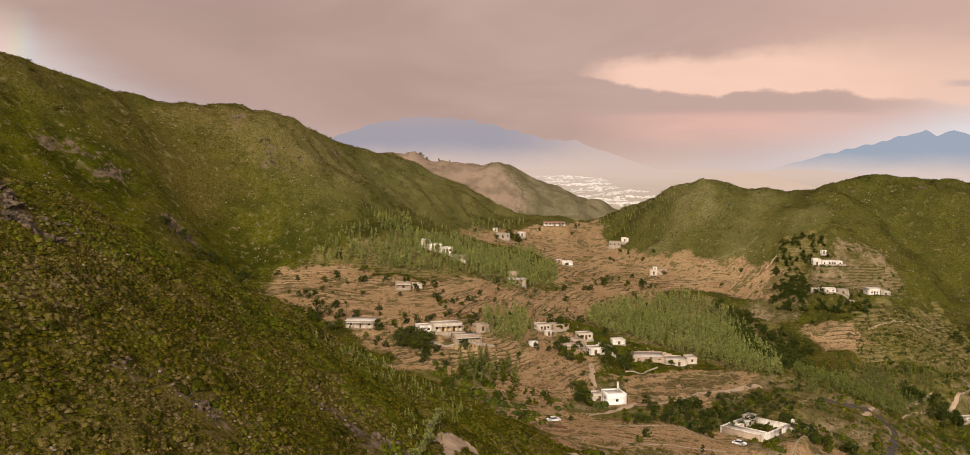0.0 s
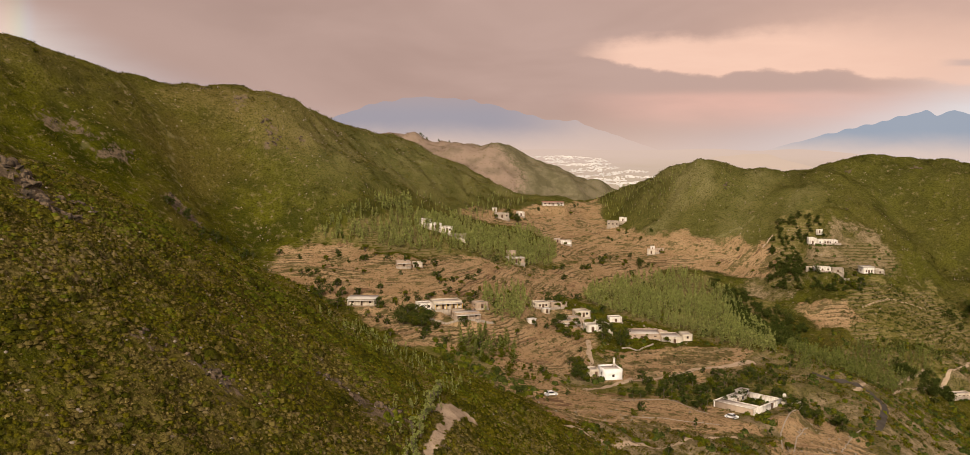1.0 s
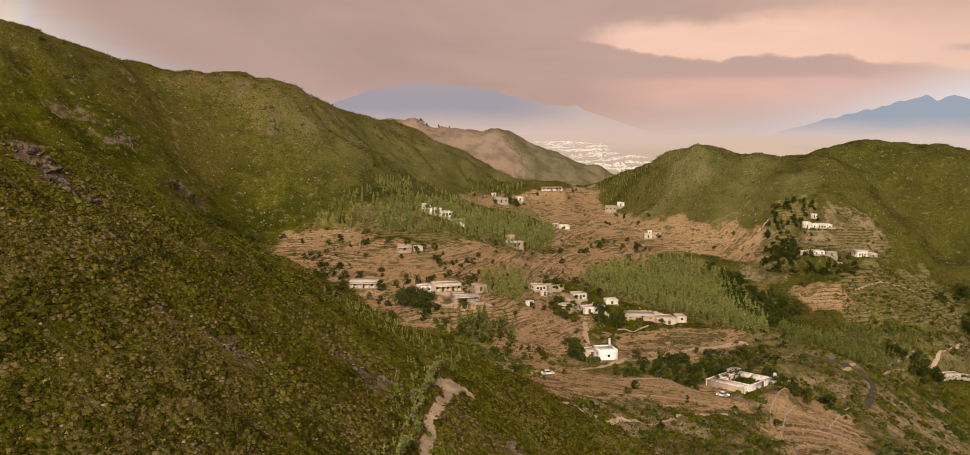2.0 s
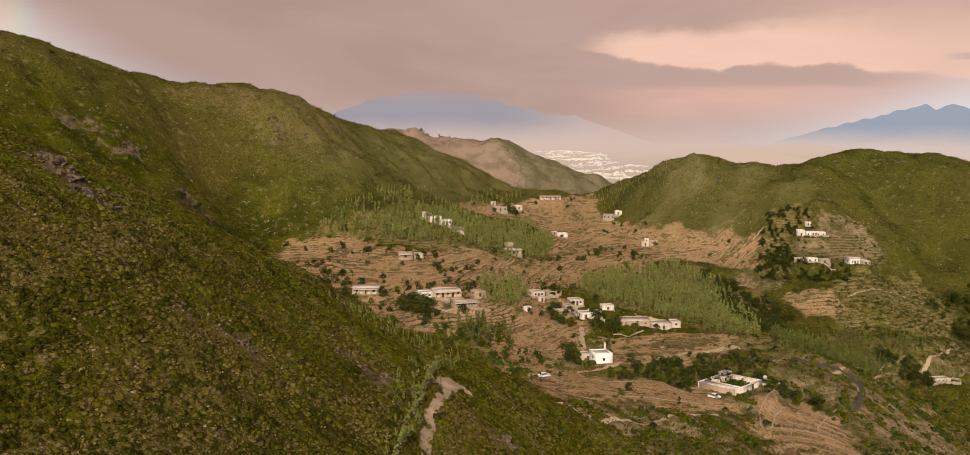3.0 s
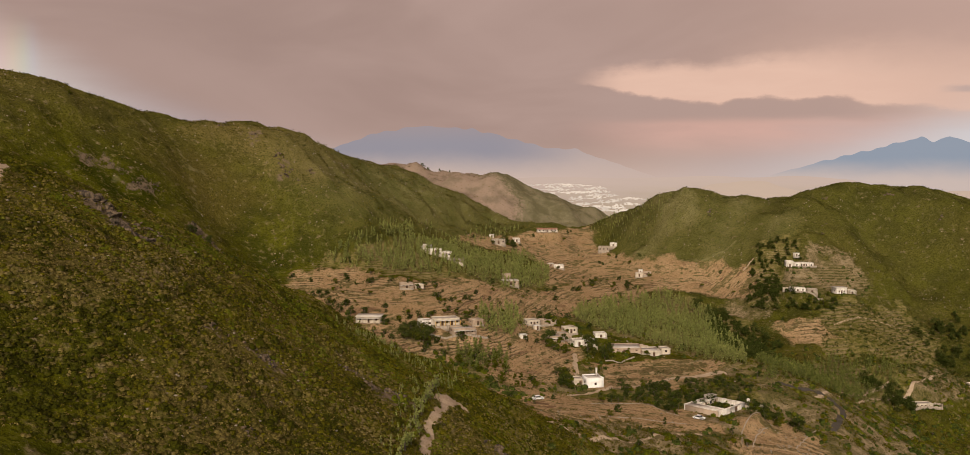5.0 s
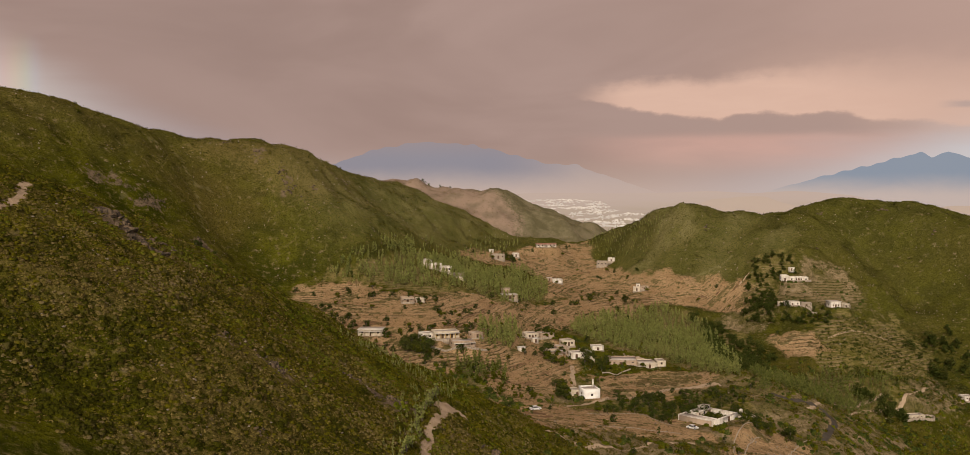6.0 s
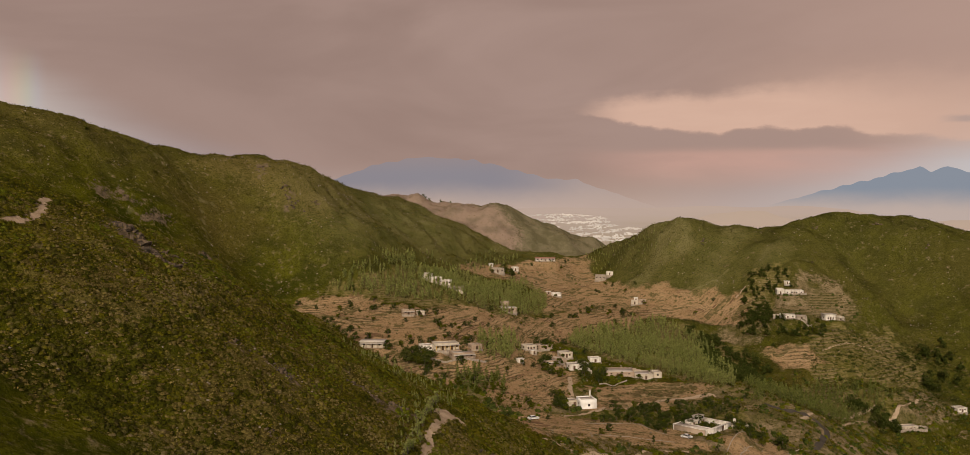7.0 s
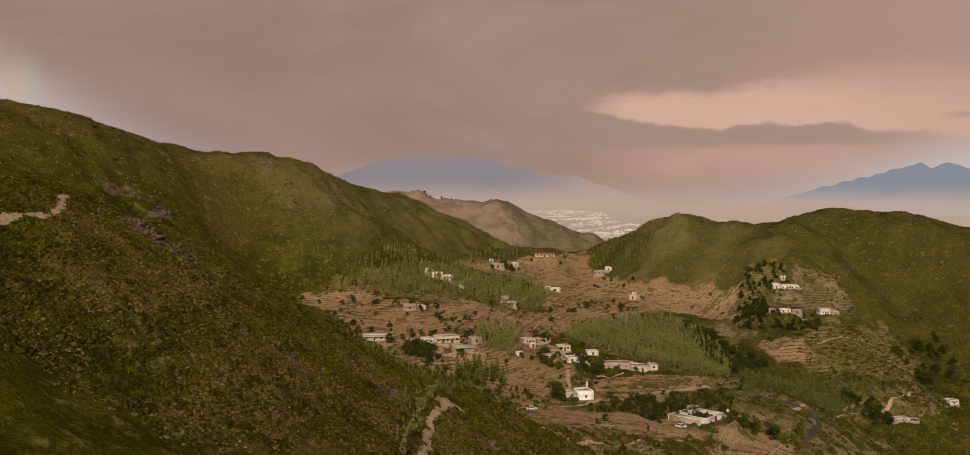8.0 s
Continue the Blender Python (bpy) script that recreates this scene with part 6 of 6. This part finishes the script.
# ---- parked cars ----
CAR_PAINT = plaster_material("white_car_paint", (0.80, 0.79, 0.77), (0.68, 0.65, 0.60), 1.5, 0.3)
RUBBER = plaster_material("tyre_rubber", (0.03, 0.03, 0.03), (0.06, 0.055, 0.05), 4.0, 0.8)


def car(x, y, yaw):
    root = new("car")
    root.matrix_basis = pose(x, y, float(ground_at(x, y)[0]) + 0.02, 0, 0, yaw)
    profile = [(-2.0, 0.35), (-2.05, 0.75), (-1.9, 0.9), (-1.5, 0.95), (-0.95, 1.42), (0.55, 1.45), (1.15, 0.98), (1.9, 0.85), (2.05, 0.7), (2.0, 0.35)]
    n = len(profile)
    v = [(px, s * (0.82 - 0.16 * max(0, pz - 0.9)), pz) for s in (-1, 1) for px, pz in profile]
    f = [(k, (k + 1) % n, n + (k + 1) % n, n + k) for k in range(n)]
    f += [(0, 1, 8, 9), (1, 2, 7, 8), (2, 3, 6, 7), (3, 4, 5, 6), (n + 9, n + 8, n + 1, n), (n + 8, n + 7, n + 2, n + 1), (n + 7, n + 6, n + 3, n + 2), (n + 6, n + 5, n + 4, n + 3)]
    part("body", np.array(v, float), np.array(f), CAR_PAINT, root)
    for s in (-1, 1):
        side = np.array([(-1.25, s * 0.815, 1.0), (0.95, s * 0.815, 1.02), (0.5, s * 0.755, 1.36), (-0.85, s * 0.755, 1.36)])
        part("side_window", np.concatenate([side, side + (0, s * 0.012, 0)]), BOX, GLASS, root)
    for a, b in (((-1.46, 0.99), (-0.99, 1.39)), ((1.11, 1.02), (0.6, 1.41))):
        out = math.copysign(0.02, a[0])
        side = np.array([(a[0] + out, -0.72, a[1]), (a[0] + out, 0.72, a[1]), (b[0] + out, 0.66, b[1]), (b[0] + out, -0.66, b[1])])
        part("windscreen", np.concatenate([side, side + (out, 0, 0.02)]), BOX, GLASS, root)
    for cx in (-1.25, 1.3):
        for s in (-1, 1):
            v, f = tube([(cx, s * 0.66, 0.33), (cx, s * 0.665, 0.33), (cx, s * 0.86, 0.33), (cx, s * 0.865, 0.33)], [0.02, 0.32, 0.32, 0.19], 14)
            wheel = part("wheel", v, f, RUBBER, root, "black tyre")
            v, f = tube([(cx, s * 0.85, 0.33), (cx, s * 0.87, 0.33), (cx, s * 0.88, 0.33)], [0.19, 0.17, 0.02], 10)
            part("rim", v, f, TIN, wheel)
    tagged(root, "white parked hatchback car on bare earth", "car", "parked cars")


car(21.1, 276.0, 15)
car(77.4, 276.0, -42)


# ---- rocks ----
ROCK = plaster_material("grey_brown_rock", (0.165, 0.114, 0.070), (0.036, 0.028, 0.020), 1.5, 0.95, 0.36, 0.62)


def ball(level=2):
    bm = bmesh.new()
    bmesh.ops.create_icosphere(bm, subdivisions=level, radius=1)
    v, f = np.array([p.co[:] for p in bm.verts]), np.array([[q.index for q in p.verts] for p in bm.faces])
    bm.free()
    return v, f


BALL, STONE_BALL = ball(3), ball(1)


def outcrop(x, y, size, count, seed):
    """A knot of weathered boulders, half buried in the slope."""
    rng = np.random.default_rng(seed)
    root = new("rock_outcrop")
    z = float(ground_at(x, y)[0])
    root.matrix_basis = pose(x, y, z)
    for k in range(count):
        px, py = rng.normal() * size, rng.normal() * size * 0.8
        r = size * rng.uniform(0.2, 0.55) * np.array([rng.uniform(0.8, 1.7), rng.uniform(0.8, 1.4), rng.uniform(0.6, 1.1)])
        v = BALL[0].copy()
        w = 1 + 0.22 * wave(v[:, 0] * 3 + k, v[:, 1] * 3 + 2 * v[:, 2], 3.0, seed + k) + 0.1 * wave(v[:, 0] * 9, v[:, 1] * 9 + 7 * v[:, 2], 4.0, seed + k + 50)
        v = v * w[:, None]
        for _ in range(13):
            n = rng.normal(size=3)
            n /= np.linalg.norm(n)
            v = v - np.maximum(v @ n - rng.uniform(0.3, 0.7), 0)[:, None] * n
        v = v * r * 1.25
        part("boulder", v + (px, py, float(ground_at(x + px, y + py)[0]) - z - 0.05 * r[2]), BALL[1], ROCK, root)
    tagged(root, "weathered grey brown rock outcrop in the scrub", "rock", "rock outcrops")


CRAGS = [(-70, 135, 2.4, 17), (-63.4, 128.5, 2.0, 15), (-64.3, 141, 1.5, 8), (-74.5, 135.5, 1.6, 9), (-33.7, 109.6, 1.2, 12), (-41, 107.7, 1.0, 8), (-29.5, 83, 0.8, 7), (-25, 145, 1.3, 10),
         (-20, 141, 1.1, 8), (-14, 144, 1.6, 14), (5, 147.4, 1.8, 14), (-20.4, 152, 0.8, 6), (-185, 395, 1.8, 8), (-178, 403.5, 1.3, 7), (-164, 405, 2.2, 12), (-160, 413, 1.6, 9),
         (-137.5, 409, 1.8, 11), (-127, 407, 1.4, 7), (-111, 481, 2.2, 13), (-116, 486, 1.8, 10), (-131, 497, 1.7, 8), (-98, 489, 1.7, 9), (-88, 545, 1.8, 8), (-151, 497, 1.5, 6), (-104, 478, 1.5, 8),
         (245, 621, 1.8, 10), (227, 577, 1.6, 9), (231, 583, 1.3, 6), (289.5, 616, 2.0, 10), (311, 586, 1.8, 8), (160, 612, 1.6, 7), (-6, 139, 0.6, 7), (-4.5, 148, 0.5, 7)]
for k, (x, y, size, count) in enumerate(CRAGS):
    outcrop(x, y, size, count, 300 + 20 * k)
rng = np.random.default_rng(23)
x, y = scatter(rng, 4200, -100, 45, 55, 235, lambda x, y: (1 - layer("path", x, y)) * (0.06 + patchy(x, y, 25, 95, 0.2, 1.0) + 0.5 * layer("tan", x, y) + layer("rock", x, y)) * 0.6)
z = ground_at(x, y)
r = rng.gamma(2.0, 0.12, (len(x), 1)) * rng.uniform(0.7, 1.3, (len(x), 3))
v = STONE_BALL[0][None] * (np.clip(r, 0.06, 0.30) * (1, 1, 0.6))[:, None] * rng.uniform(0.8, 1.2, (len(x), len(STONE_BALL[0]), 1)) + np.stack([x, y, z + 0.05], -1)[:, None]
stones = mesh_object("loose_stones", v.reshape(-1, 3), (np.arange(len(x))[:, None, None] * len(STONE_BALL[0]) + STONE_BALL[1][None]).reshape(-1, 3),
                     plaster_material("pale_stone", (0.26, 0.21, 0.155), (0.13, 0.10, 0.072), 0.6, 0.95))
tagged(stones, "loose pale stones scattered over the scrub slope", "stones", kind="stuff")
x, y = scatter(rng, 20000, -240, 380, 330, 720, lambda x, y: open_slope(x, y) * (0.06 + patchy(x, y, 45, 96, 0.1, 1.0) + 0.5 * layer("dusty", x, y) + 0.5 * layer("tan", x, y)) * 0.5)
z = ground_at(x, y)
r = rng.gamma(2.0, 0.17, (len(x), 1)) * rng.uniform(0.7, 1.3, (len(x), 3))
v = STONE_BALL[0][None] * np.clip(r, 0.10, 0.42)[:, None] * rng.uniform(0.8, 1.2, (len(x), len(STONE_BALL[0]), 1)) + np.stack([x, y, z + 0.05], -1)[:, None]
hill_stones = mesh_object("hill_stones", v.reshape(-1, 3), (np.arange(len(x))[:, None, None] * len(STONE_BALL[0]) + STONE_BALL[1][None]).reshape(-1, 3), stones.data.materials[0])
tagged(hill_stones, "pale stones dotted over the green hillsides", "stones", kind="stuff")
x, y = scatter(rng, 9000, 0, 130, 215, 300, lambda x, y: layer("soil", x, y) * sample(bank, x, y) * (0.05 + 0.95 * smooth(sample(level, x, y) % 1.0, 0.45, 0.7)) * (0.15 + 0.85 * patchy(x, y, 14, 101)))
z = ground_at(x, y)
r = rng.gamma(2.0, 0.10, (len(x), 1)) * rng.uniform(0.7, 1.3, (len(x), 3))
v = STONE_BALL[0][None] * np.clip(r, 0.08, 0.4)[:, None] * rng.uniform(0.8, 1.2, (len(x), len(STONE_BALL[0]), 1)) + np.stack([x, y, z + 0.05], -1)[:, None]
rubble = mesh_object("terrace_rubble", v.reshape(-1, 3), (np.arange(len(x))[:, None, None] * len(STONE_BALL[0]) + STONE_BALL[1][None]).reshape(-1, 3), stones.data.materials[0])
tagged(rubble, "rubble stones heaped along the field terraces", "stones", kind="stuff")
x, y = np.array([84, 86.5, 89.5, 88, 91.5, 85.5]), np.array([288.5, 291, 290, 293.5, 287.5, 286.5])
plant(BUSHES, rng, x, y, 0.9, 1.4)
